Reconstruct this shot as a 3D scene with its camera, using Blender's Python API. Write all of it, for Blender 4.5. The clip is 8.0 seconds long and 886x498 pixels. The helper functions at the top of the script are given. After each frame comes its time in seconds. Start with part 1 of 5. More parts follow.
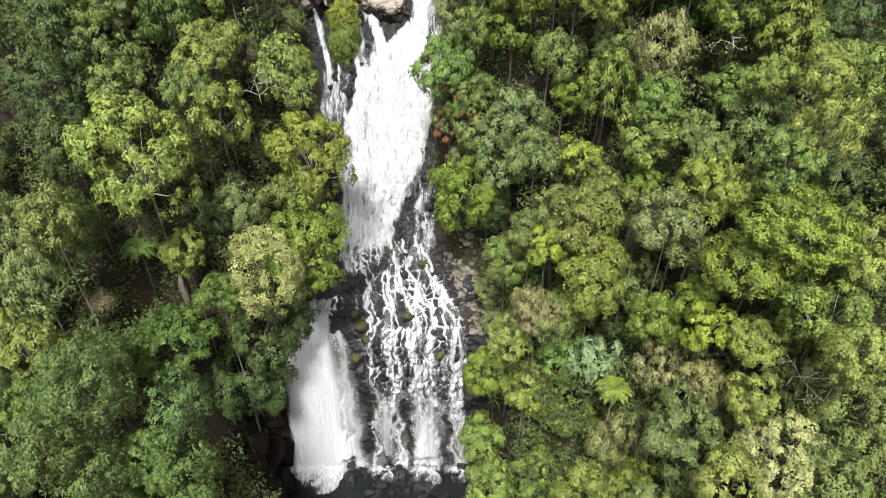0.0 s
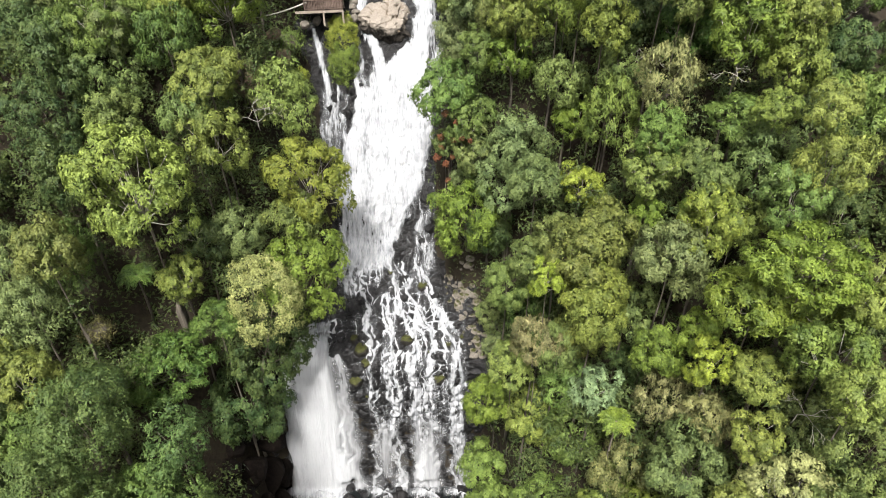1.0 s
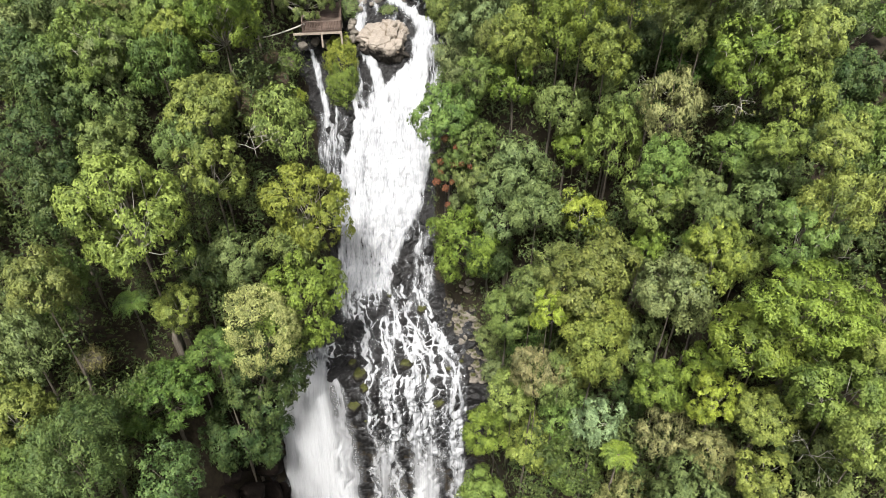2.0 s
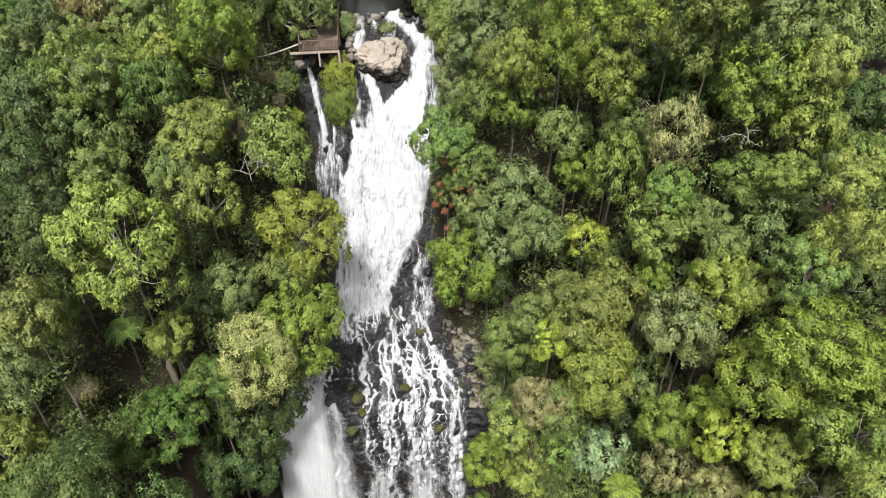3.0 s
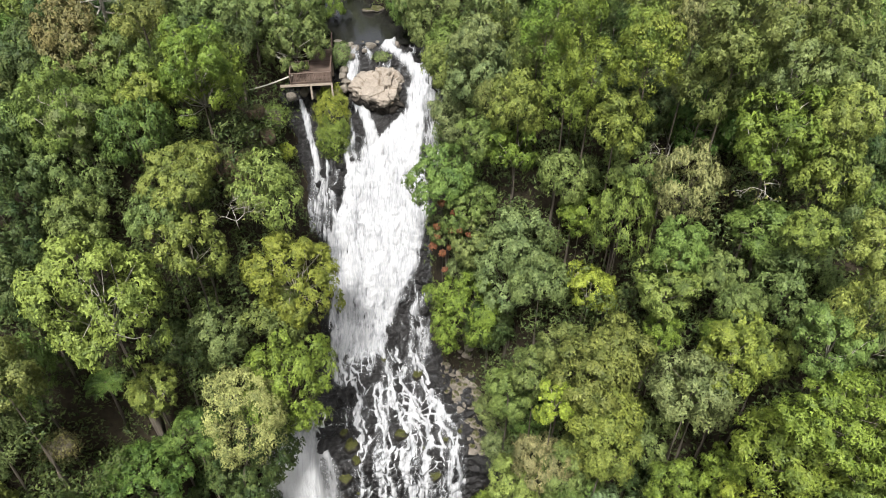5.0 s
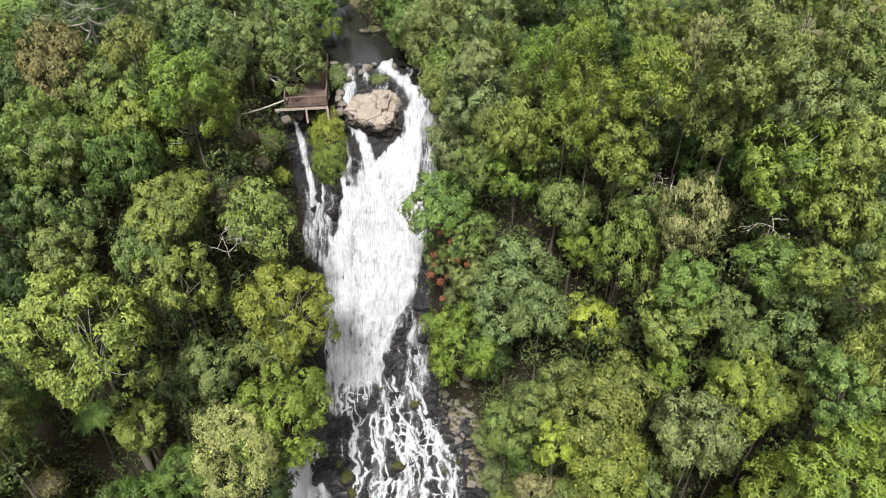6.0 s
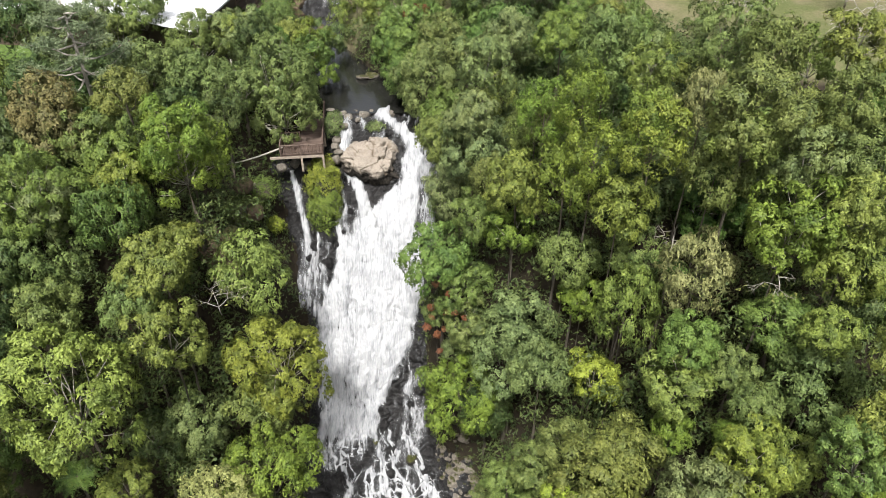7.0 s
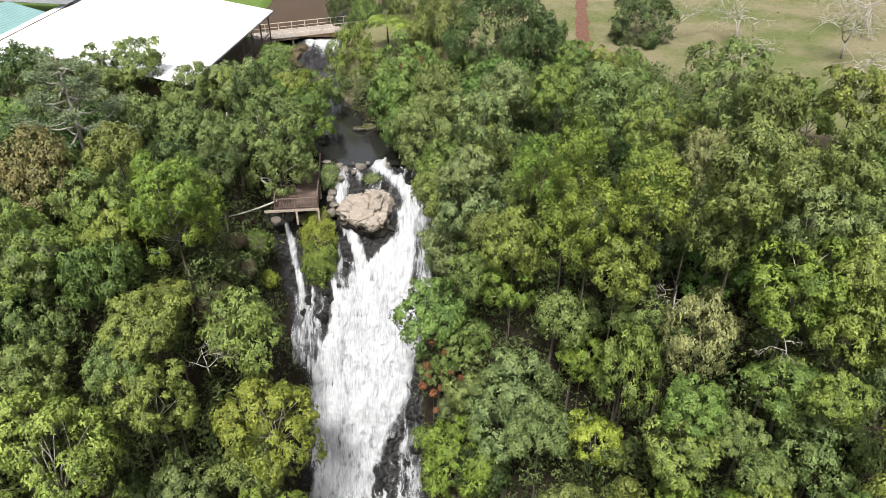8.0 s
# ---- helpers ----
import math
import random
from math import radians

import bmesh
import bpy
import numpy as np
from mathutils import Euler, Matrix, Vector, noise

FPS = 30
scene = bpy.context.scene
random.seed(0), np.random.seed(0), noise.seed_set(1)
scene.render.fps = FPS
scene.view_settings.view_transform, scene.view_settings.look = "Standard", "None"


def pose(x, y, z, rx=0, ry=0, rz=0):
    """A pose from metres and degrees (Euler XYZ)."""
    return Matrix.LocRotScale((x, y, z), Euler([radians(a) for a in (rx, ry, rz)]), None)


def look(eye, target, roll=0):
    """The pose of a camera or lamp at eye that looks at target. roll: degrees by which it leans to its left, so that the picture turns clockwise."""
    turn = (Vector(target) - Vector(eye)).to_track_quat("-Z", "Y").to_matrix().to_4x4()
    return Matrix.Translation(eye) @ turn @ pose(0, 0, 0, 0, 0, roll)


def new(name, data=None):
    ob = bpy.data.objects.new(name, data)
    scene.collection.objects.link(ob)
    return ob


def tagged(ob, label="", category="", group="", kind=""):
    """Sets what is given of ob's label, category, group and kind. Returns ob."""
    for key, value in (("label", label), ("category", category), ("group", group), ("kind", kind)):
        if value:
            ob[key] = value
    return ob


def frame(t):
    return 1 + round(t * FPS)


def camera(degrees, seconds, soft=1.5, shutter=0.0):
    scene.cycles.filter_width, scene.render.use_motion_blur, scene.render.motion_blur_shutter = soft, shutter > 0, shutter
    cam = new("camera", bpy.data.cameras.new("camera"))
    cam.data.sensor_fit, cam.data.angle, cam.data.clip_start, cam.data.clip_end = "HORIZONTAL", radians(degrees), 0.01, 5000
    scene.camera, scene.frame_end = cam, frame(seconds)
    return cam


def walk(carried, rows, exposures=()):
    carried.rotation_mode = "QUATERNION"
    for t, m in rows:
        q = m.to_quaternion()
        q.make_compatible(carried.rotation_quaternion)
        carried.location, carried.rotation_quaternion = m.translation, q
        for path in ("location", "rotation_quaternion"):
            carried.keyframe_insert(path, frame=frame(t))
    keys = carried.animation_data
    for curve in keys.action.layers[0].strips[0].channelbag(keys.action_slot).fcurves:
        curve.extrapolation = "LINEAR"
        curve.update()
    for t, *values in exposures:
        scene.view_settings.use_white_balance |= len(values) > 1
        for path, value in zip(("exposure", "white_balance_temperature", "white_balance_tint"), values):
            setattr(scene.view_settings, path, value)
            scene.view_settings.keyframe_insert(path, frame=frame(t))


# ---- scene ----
cam = camera(63.5, 8.0, 0.9)
METRES, EYE, TILT, LEAN, TURN = 18.4, 70.0, -42.0, 0.0, 0.0
ROWS = [
    (0.0, 0.0, 0.0, 0.0, 0.0, 0.0, -0.0),
    (0.5, 0.0005, 0.0159, 0.0581, 0.02, 0.04, 0.0),
    (1.0, -0.0014, 0.0347, 0.1242, -0.01, 0.08, 0.01),
    (1.5, -0.0011, 0.0535, 0.1864, -0.03, 0.14, 0.0),
    (3.0, 0.0016, 0.1458, 0.3702, -0.05, 0.21, 0.03),
    (3.5, 0.0037, 0.1848, 0.4196, -0.06, 0.27, 0.04),
    (4.0, 0.007, 0.2287, 0.4731, -0.05, 0.31, 0.05),
    (4.5, 0.0099, 0.269, 0.5224, -0.06, 0.34, 0.07),
    (6.0, 0.0228, 0.3935, 0.6729, -0.08, 0.99, 0.07),
    (6.5, 0.0304, 0.4284, 0.7156, -0.05, 2.1, 0.08),
    (7.0, 0.0377, 0.4623, 0.7586, -0.07, 3.65, 0.07),
    (7.5, 0.0463, 0.4937, 0.7998, -0.06, 5.27, 0.09),
    (8.0, 0.0549, 0.5212, 0.8333, -0.05, 6.87, 0.1),
]
walk(cam, [(t, pose(0, 0, EYE, TILT, LEAN, TURN) @ pose(METRES * x, METRES * y, METRES * z, 90 + pitch, roll, yaw)) for t, x, y, z, yaw, pitch, roll in ROWS],
     [(0.0, 1.38), (3.0, 1.29), (5.0, 1.23), (8.0, 1.17)])

# ---- light: thin overcast, a soft high sun ----
SUN_ELEV, SUN_TURN = 62.0, 190.0
world = bpy.data.worlds.new("sky")
scene.world = world
world.use_nodes = True
wn = world.node_tree.nodes
sky = wn.new("ShaderNodeTexSky")
sky.sky_type, sky.sun_disc = "NISHITA", False
sky.sun_elevation, sky.sun_rotation = radians(SUN_ELEV), radians(SUN_TURN)
sky.dust_density, sky.air_density = 6.0, 1.0
soften = wn.new("ShaderNodeHueSaturation")
soften.inputs["Saturation"].default_value = 0.35
world.node_tree.links.new(sky.outputs[0], soften.inputs["Color"])
world.node_tree.links.new(soften.outputs[0], wn["Background"].inputs[0])
wn["Background"].inputs[1].default_value = 0.092
sun_data = bpy.data.lights.new("sun", "SUN")
sun_data.energy, sun_data.angle, sun_data.color = 3.3, radians(10), (1.0, 0.98, 0.95)
sun = new("sun", sun_data)
a, e = radians(SUN_TURN), radians(SUN_ELEV)
sun.matrix_world = look((0, 0, 200), (-math.sin(a) * math.cos(e) * 100, -math.cos(a) * math.cos(e) * 100, 200 - 100 * math.sin(e)))

# ---- materials ----


class Mat:
    """A small wrapper to write node materials briefly."""

    def __init__(self, name, rough=0.8, spec=0.3):
        self.m = bpy.data.materials.new(name)
        self.m.use_nodes = True
        self.t = self.m.node_tree
        self.b = self.t.nodes["Principled BSDF"]
        self.b.inputs["Roughness"].default_value = rough
        self.b.inputs["Specular IOR Level"].default_value = spec

    def node(self, kind, **values):
        n = self.t.nodes.new(kind)
        for k, v in values.items():
            n.inputs[k.replace("_", " ")].default_value = v
        return n

    def link(self, a, b):
        self.t.links.new(a, b)

    def coords(self, kind="Object", scale=(1, 1, 1)):
        c = self.node("ShaderNodeTexCoord")
        m = self.node("ShaderNodeMapping")
        m.inputs["Scale"].default_value = scale
        self.link(c.outputs[kind], m.inputs["Vector"])
        return m.outputs[0]

    def noise(self, vec, scale, detail=4.0, rough=0.6):
        n = self.node("ShaderNodeTexNoise", Scale=scale, Detail=detail, Roughness=rough)
        if vec is not None:
            self.link(vec, n.inputs["Vector"])
        return n.outputs["Fac"]

    def ramp(self, fac, stops):
        r = self.t.nodes.new("ShaderNodeValToRGB")
        el = r.color_ramp.elements
        while len(el) < len(stops):
            el.new(0.5)
        for s, (p, c) in zip(el, stops):
            s.position, s.color = p, (*c, 1) if len(c) == 3 else c
        self.link(fac, r.inputs[0])
        return r.outputs[0]

    def mix(self, fac, a, b, kind="MIX"):
        n = self.t.nodes.new("ShaderNodeMix")
        n.data_type, n.blend_type = "RGBA", kind
        for sock, v in ((n.inputs[0], fac), (n.inputs[6], a), (n.inputs[7], b)):
            if isinstance(v, (int, float)):
                sock.default_value = v
            elif isinstance(v, tuple):
                sock.default_value = (*v, 1)
            else:
                self.link(v, sock)
        return n.outputs[2]

    def math(self, op, a, b=0.0, clamp=False):
        n = self.t.nodes.new("ShaderNodeMath")
        n.operation, n.use_clamp = op, clamp
        for sock, v in ((n.inputs[0], a), (n.inputs[1], b)):
            if isinstance(v, (int, float)):
                sock.default_value = v
            else:
                self.link(v, sock)
        return n.outputs[0]

    def color(self, c):
        if isinstance(c, tuple):
            self.b.inputs["Base Color"].default_value = (*c, 1)
        else:
            self.link(c, self.b.inputs["Base Color"])

    def bump(self, fac, strength=0.5, distance=0.05):
        n = self.node("ShaderNodeBump", Strength=strength, Distance=distance)
        self.link(fac, n.inputs["Height"])
        self.link(n.outputs[0], self.b.inputs["Normal"])


def leaf_material(name, through_light=0.13):
    """Foliage: sprays of small leaflets in the tree's own colour, varied leaflet by leaflet and branch by branch."""
    k = Mat(name, 0.55, 0.25)
    info = k.node("ShaderNodeObjectInfo")
    geo = k.node("ShaderNodeNewGeometry")
    v = k.coords()
    bit = k.t.nodes.new("ShaderNodeTexVoronoi")
    bit.inputs["Scale"].default_value = 12.5
    k.link(v, bit.inputs["Vector"])
    one = k.node("ShaderNodeSeparateColor")
    k.link(bit.outputs["Color"], one.inputs[0])
    patch = k.noise(v, 1.1, 3.0)
    col = k.mix(k.math("MULTIPLY", one.outputs[0], 0.34), info.outputs["Color"], (0.22, 0.245, 0.07))
    dark = k.mix(0.6, info.outputs["Color"], (0.02, 0.04, 0.012))
    col = k.mix(k.ramp(patch, [(0.36, (1, 1, 1)), (0.56, (0, 0, 0))]), col, dark)
    hue = k.node("ShaderNodeHueSaturation")
    k.link(k.math("ADD", 0.482, k.math("MULTIPLY", info.outputs["Random"], 0.022)), hue.inputs["Hue"])
    k.link(k.math("ADD", 0.56, k.math("ADD", k.math("MULTIPLY", geo.outputs["Random Per Island"], 0.34), k.math("MULTIPLY", one.outputs[1], 0.56))), hue.inputs["Value"])
    k.link(col, hue.inputs["Color"])
    k.color(hue.outputs[0])
    tilt = k.t.nodes.new("ShaderNodeVectorMath")
    tilt.operation = "SUBTRACT"
    k.link(bit.outputs["Color"], tilt.inputs[0])
    tilt.inputs[1].default_value = (0.5, 0.5, 0.5)
    add = k.t.nodes.new("ShaderNodeVectorMath")
    add.operation = "MULTIPLY_ADD"
    k.link(tilt.outputs[0], add.inputs[0])
    add.inputs[1].default_value = (1.0, 1.0, 1.0)
    k.link(geo.outputs["Normal"], add.inputs[2])
    nrm = k.t.nodes.new("ShaderNodeVectorMath")
    nrm.operation = "NORMALIZE"
    k.link(add.outputs[0], nrm.inputs[0])
    k.link(nrm.outputs[0], k.b.inputs["Normal"])
    tr = k.node("ShaderNodeBsdfTranslucent")
    k.link(hue.outputs[0], tr.inputs["Color"])
    mx = k.t.nodes.new("ShaderNodeMixShader")
    mx.inputs[0].default_value = through_light
    k.link(k.b.outputs[0], mx.inputs[1])
    k.link(tr.outputs[0], mx.inputs[2])
    clear = k.node("ShaderNodeBsdfTransparent")
    hole = k.t.nodes.new("ShaderNodeMixShader")
    k.link(k.math("GREATER_THAN", bit.outputs["Distance"], 0.66), hole.inputs[0])
    k.link(mx.outputs[0], hole.inputs[1])
    k.link(clear.outputs[0], hole.inputs[2])
    k.link(hole.outputs[0], k.t.nodes["Material Output"].inputs["Surface"])
    return k.m


LEAF = leaf_material("leaf")

k = Mat("bark", 0.85)
n1 = k.noise(k.coords(scale=(3, 3, 0.7)), 4, 6)
k.color(k.ramp(n1, [(0.3, (0.04, 0.033, 0.025)), (0.7, (0.15, 0.13, 0.10))]))
k.bump(n1, 0.6, 0.03)
BARK = k.m

k = Mat("grey_bark", 0.8)
n1 = k.noise(k.coords(scale=(3, 3, 0.7)), 4, 6)
k.color(k.ramp(n1, [(0.3, (0.16, 0.145, 0.12)), (0.7, (0.42, 0.39, 0.34))]))
k.bump(n1, 0.5, 0.03)
PALE_BARK = k.m


def rock_material(name, low, high, rough, spec=0.5, moss=0.0):
    """Rock with coarse and fine grain; moss grows on what faces up."""
    k = Mat(name, rough, spec)
    v = k.coords()
    n1, n2 = k.noise(v, 0.9, 5), k.noise(v, 7, 6, 0.7)
    col = k.ramp(n1, [(0.3, low), (0.7, high)])
    col = k.mix(0.5, col, k.ramp(n2, [(0.35, tuple(c * 0.35 for c in low)), (0.7, tuple(c * 1.25 for c in high))]))
    if moss:
        geo = k.node("ShaderNodeNewGeometry")
        sep = k.node("ShaderNodeSeparateXYZ")
        k.link(geo.outputs["Normal"], sep.inputs[0])
        up = k.math("MULTIPLY", k.math("SUBTRACT", k.math("ADD", sep.outputs[2], k.noise(v, 1.7, 3)), 1.35 - moss), 4.0, True)
        col = k.mix(up, col, k.ramp(n2, [(0.35, (0.014, 0.016, 0.006)), (0.7, (0.085, 0.088, 0.02))]))
    k.color(col)
    k.bump(k.math("ADD", n2, k.math("MULTIPLY", n1, 1.5)), 0.9, 0.14)
    return k.m


WET_ROCK = rock_material("wet_basalt", (0.004, 0.0039, 0.0039), (0.020, 0.0188, 0.0184), 0.32, 0.28)
MOSS_ROCK = rock_material("mossy_basalt", (0.008, 0.0075, 0.006), (0.032, 0.028, 0.022), 0.45, 0.2, 0.32)
DRY_ROCK = rock_material("dry_stone", (0.075, 0.064, 0.052), (0.25, 0.22, 0.18), 0.85, 0.2, 0.16)
CLIFF_ROCK = rock_material("brown_rock", (0.05, 0.035, 0.022), (0.17, 0.12, 0.08), 0.75, 0.3, 0.25)

k = Mat("cap_stone", 0.8, 0.25)
v = k.coords()
cell = k.node("ShaderNodeAttribute")
cell.attribute_name = "joint"
n1, n2 = k.noise(v, 1.3, 4), k.noise(v, 9, 6, 0.7)
col = k.ramp(n1, [(0.3, (0.165, 0.136, 0.108)), (0.7, (0.29, 0.252, 0.208))])
col = k.mix(0.4, col, k.ramp(n2, [(0.3, (0.09, 0.074, 0.058)), (0.7, (0.35, 0.312, 0.262))]))
col = k.mix(k.ramp(cell.outputs["Fac"], [(0.25, (0, 0, 0)), (0.9, (0.85, 0.85, 0.85))]), col, (0.085, 0.062, 0.04))
sep = k.node("ShaderNodeSeparateXYZ")
k.link(v, sep.inputs[0])
wet = k.math("MULTIPLY", k.math("SUBTRACT", k.math("MULTIPLY", k.math("ADD", sep.outputs[2], k.math("MULTIPLY", k.math("SUBTRACT", k.noise(v, 1.6, 3), 0.5), 2.2)), -1.0), -0.45), 3.5, True)
col = k.mix(wet, col, k.ramp(n2, [(0.35, (0.012, 0.011, 0.009)), (0.7, (0.06, 0.05, 0.04))]))
k.color(col)
k.bump(n2, 0.8, 0.10)
CAP_STONE = k.m

# forest floor on the slopes, pasture and lawn on the plateau
k = Mat("earth", 0.95, 0.1)
v = k.coords()
n1, n2, n3 = k.noise(v, 0.13, 5), k.noise(v, 2.2, 6, 0.7), k.noise(v, 0.06, 3)
# soil colour darkened to deepen the shade under the crowns
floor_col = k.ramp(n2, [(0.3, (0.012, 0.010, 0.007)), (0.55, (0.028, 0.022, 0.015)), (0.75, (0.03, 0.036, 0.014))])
grass = k.mix(k.ramp(n1, [(0.42, (0, 0, 0)), (0.58, (1, 1, 1))]), (0.060, 0.078, 0.024), (0.150, 0.124, 0.082))
grass = k.mix(0.4, grass, k.ramp(n2, [(0.3, (0.050, 0.056, 0.020)), (0.7, (0.165, 0.158, 0.078))]))
sep = k.node("ShaderNodeSeparateXYZ")
k.link(v, sep.inputs[0])
lawn = k.math("MULTIPLY", k.math("SUBTRACT", -18.0, k.math("ADD", sep.outputs[0], n3)), 2.0, True)
grass = k.mix(lawn, grass, k.ramp(n2, [(0.3, (0.055, 0.092, 0.02)), (0.7, (0.10, 0.145, 0.04))]))
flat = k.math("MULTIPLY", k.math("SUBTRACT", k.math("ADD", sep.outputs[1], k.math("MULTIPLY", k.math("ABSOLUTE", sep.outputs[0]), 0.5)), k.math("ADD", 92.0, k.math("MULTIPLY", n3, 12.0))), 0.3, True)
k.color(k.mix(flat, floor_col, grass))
k.bump(n2, 0.6, 0.15)
EARTH = k.m

k = Mat("red_dirt", 0.95, 0.1)
n2 = k.noise(k.coords(), 1.5, 6, 0.7)
k.color(k.ramp(n2, [(0.3, (0.075, 0.038, 0.026)), (0.7, (0.125, 0.07, 0.05))]))
k.bump(n2, 0.4, 0.05)
DIRT = k.m


def water_material(name, col, rough, bump, scale):
    k = Mat(name, rough, 0.5)
    v = k.coords()
    k.color(k.mix(k.noise(v, 0.3, 3), col, tuple(c * 0.5 for c in col)))
    k.bump(k.noise(v, scale, 4), bump, 0.05)
    return k.m


POOL = water_material("still_water", (0.018, 0.018, 0.016), 0.08, 0.3, 1.9)
POOL.node_tree.nodes["Principled BSDF"].inputs["Specular IOR Level"].default_value = 0.9
PLUNGE = water_material("dark_water", (0.010, 0.012, 0.012), 0.2, 0.3, 1.6)
PLUNGE.node_tree.nodes["Principled BSDF"].inputs["Specular IOR Level"].default_value = 0.12
BROWN_WATER = water_material("muddy_water", (0.062, 0.037, 0.018), 0.12, 0.1, 1.2)
BROWN_WATER.node_tree.nodes["Principled BSDF"].inputs["Specular IOR Level"].default_value = 0.06


def foam_material(name, cover, streak):
    """White water: streaked foam, thin enough in places for the rock to show."""
    k = Mat(name, 0.55, 0.3)
    uv = k.coords("UV", (1.0, streak, 1.0))
    fine = k.noise(uv, 3.4, 6, 0.72)
    broad = k.noise(uv, 0.9, 3, 0.5)
    att = k.node("ShaderNodeAttribute")
    att.attribute_name = "depth"
    hair = k.noise(k.coords("UV", (1.0, streak * 0.6, 1.0)), 13.0, 3, 0.6)
    blend = k.math("ADD", k.math("ADD", k.math("MULTIPLY", fine, 0.45), k.math("MULTIPLY", broad, 0.25)), k.math("MULTIPLY", hair, 0.3))
    veil = k.node("ShaderNodeAttribute")
    veil.attribute_name = "veil"
    aerated = k.ramp(blend, [(0.36, (0.17, 0.18, 0.192)), (0.44, (0.28, 0.288, 0.298)), (0.52, (0.375, 0.381, 0.388)), (0.61, (0.435, 0.44, 0.445))])
    body = k.ramp(att.outputs["Fac"], [(0.0, (0.55, 0.56, 0.58)), (0.5, (1.0, 1.0, 1.0))])
    # falling water is whiter, and its colour lifted to offset the dimmer upright face
    k.color(k.mix(0.8, k.mix(k.math("MULTIPLY", veil.outputs["Fac"], 0.62), aerated, (0.56, 0.565, 0.57)), body, "MULTIPLY"))
    k.bump(k.math("ADD", fine, k.math("MULTIPLY", hair, 0.4)), 0.9, 0.25)
    rugged = k.math("SUBTRACT", 1.9, k.math("MULTIPLY", veil.outputs["Fac"], 1.2))
    slope = k.math("SUBTRACT", 1.35, k.math("MULTIPLY", veil.outputs["Fac"], 0.30))
    al = k.math("MULTIPLY", k.math("ADD", att.outputs["Fac"], k.math("MULTIPLY", k.math("SUBTRACT", blend, 0.5), rugged)), slope)
    k.link(k.math("ADD", al, k.math("MULTIPLY", cover, k.math("SUBTRACT", 1.0, k.math("MULTIPLY", veil.outputs["Fac"], 0.7))), True), k.b.inputs["Alpha"])
    return k.m


FOAM = foam_material("white_water", -0.08, 0.22)

k = Mat("weathered_timber", 0.8, 0.2)
v = k.coords(scale=(1, 8, 8))
n1 = k.noise(v, 1.5, 6)
info = k.node("ShaderNodeObjectInfo")
col = k.ramp(n1, [(0.3, (0.046, 0.030, 0.023)), (0.7, (0.112, 0.078, 0.062))])
k.color(k.mix(k.math("MULTIPLY", info.outputs["Random"], 0.4), col, (0.18, 0.145, 0.12)))
k.bump(n1, 0.4, 0.01)
TIMBER = k.m

k = Mat("grey_timber", 0.8, 0.2)
n1 = k.noise(k.coords(scale=(2, 2, 2)), 2, 6)
k.color(k.ramp(n1, [(0.3, (0.20, 0.16, 0.125)), (0.7, (0.36, 0.31, 0.255))]))
GREY_TIMBER = k.m


def paint(name, c, rough=0.5, spread=0.15):
    k = Mat(name, rough)
    n1 = k.noise(k.coords(), 0.5, 4)
    k.color(k.ramp(n1, [(0.3, tuple(x * (1 - spread) for x in c)), (0.7, c)]))
    return k.m


ROOF_WHITE = paint("white_roof_sheet", (0.80, 0.80, 0.82), 0.45, 0.06)
ROOF_TEAL = paint("teal_roof_sheet", (0.12, 0.21, 0.205), 0.55, 0.12)
ROOF_GREY = paint("grey_roof_sheet", (0.14, 0.15, 0.155), 0.5, 0.15)
WALL_DARK = paint("dark_stained_wall", (0.10, 0.075, 0.055), 0.7, 0.3)
CONCRETE = paint("bridge_boards", (0.27, 0.235, 0.20), 0.85, 0.3)
RAIL_PAINT = paint("rail_paint", (0.45, 0.40, 0.33), 0.6, 0.2)

k = Mat("window_glass", 0.05, 0.5)
k.color((0.02, 0.024, 0.026))
GLASS = k.m

# ---- the lie of the land ----
BED_Y = [-80, 30, 44.5, 46.5, 47.5, 48.6, 49.5, 51, 56, 61.4, 64, 69.2, 74, 78, 80.5, 82, 84, 104, 110, 112, 160]
BED_Z = [-16, -8.5, -7.5, -6, -2, 5, 12, 13.2, 16.5, 19.6, 24.2, 30.5, 36, 39.4, 40.6, 40.3, 39.6, 40.2, 42.2, 42.4, 42.4]
SIDE_Y = [-80, 30, 40, 46, 52, 56.5, 60, 64, 80, 84, 104, 112, 160]
SIDE_Z = [-16, -8, -4, 2, 9, 13, 20, 23.5, 38.8, 40.6, 41, 43, 43]
EDGE_Y = [-80, 35, 40, 46.5, 49.5, 51, 55.5, 58, 61.4, 65, 69.2, 74, 78, 80, 84, 88, 92, 98, 105, 112, 160]
EDGE_L = [-14, -14, -17, -19, -16.5, -15.5, -12, -12, -12, -12.5, -13.2, -15.0, -14.2, -11, -13, -12.5, -12.5, -14.5, -17, -24, -24]
EDGE_R = [6, 6, 6, 4.6, 4.6, 4.8, 3.6, 0.6, -1.0, -1.0, -0.2, 0.4, 0.4, -0.6, -3.2, -5.5, -8.5, -11.5, -12.5, -12, -12]


def bed(y):
    return np.interp(y, BED_Y, BED_Z)


def rough_ground(x, y):
    return (np.sin(x * 0.31 + y * 0.17) + np.sin(x * 0.13 - y * 0.37 + 1.7) + 0.6 * np.sin(x * 0.9 + 0.5) * np.sin(y * 0.8 + x * 0.2)) * 0.5


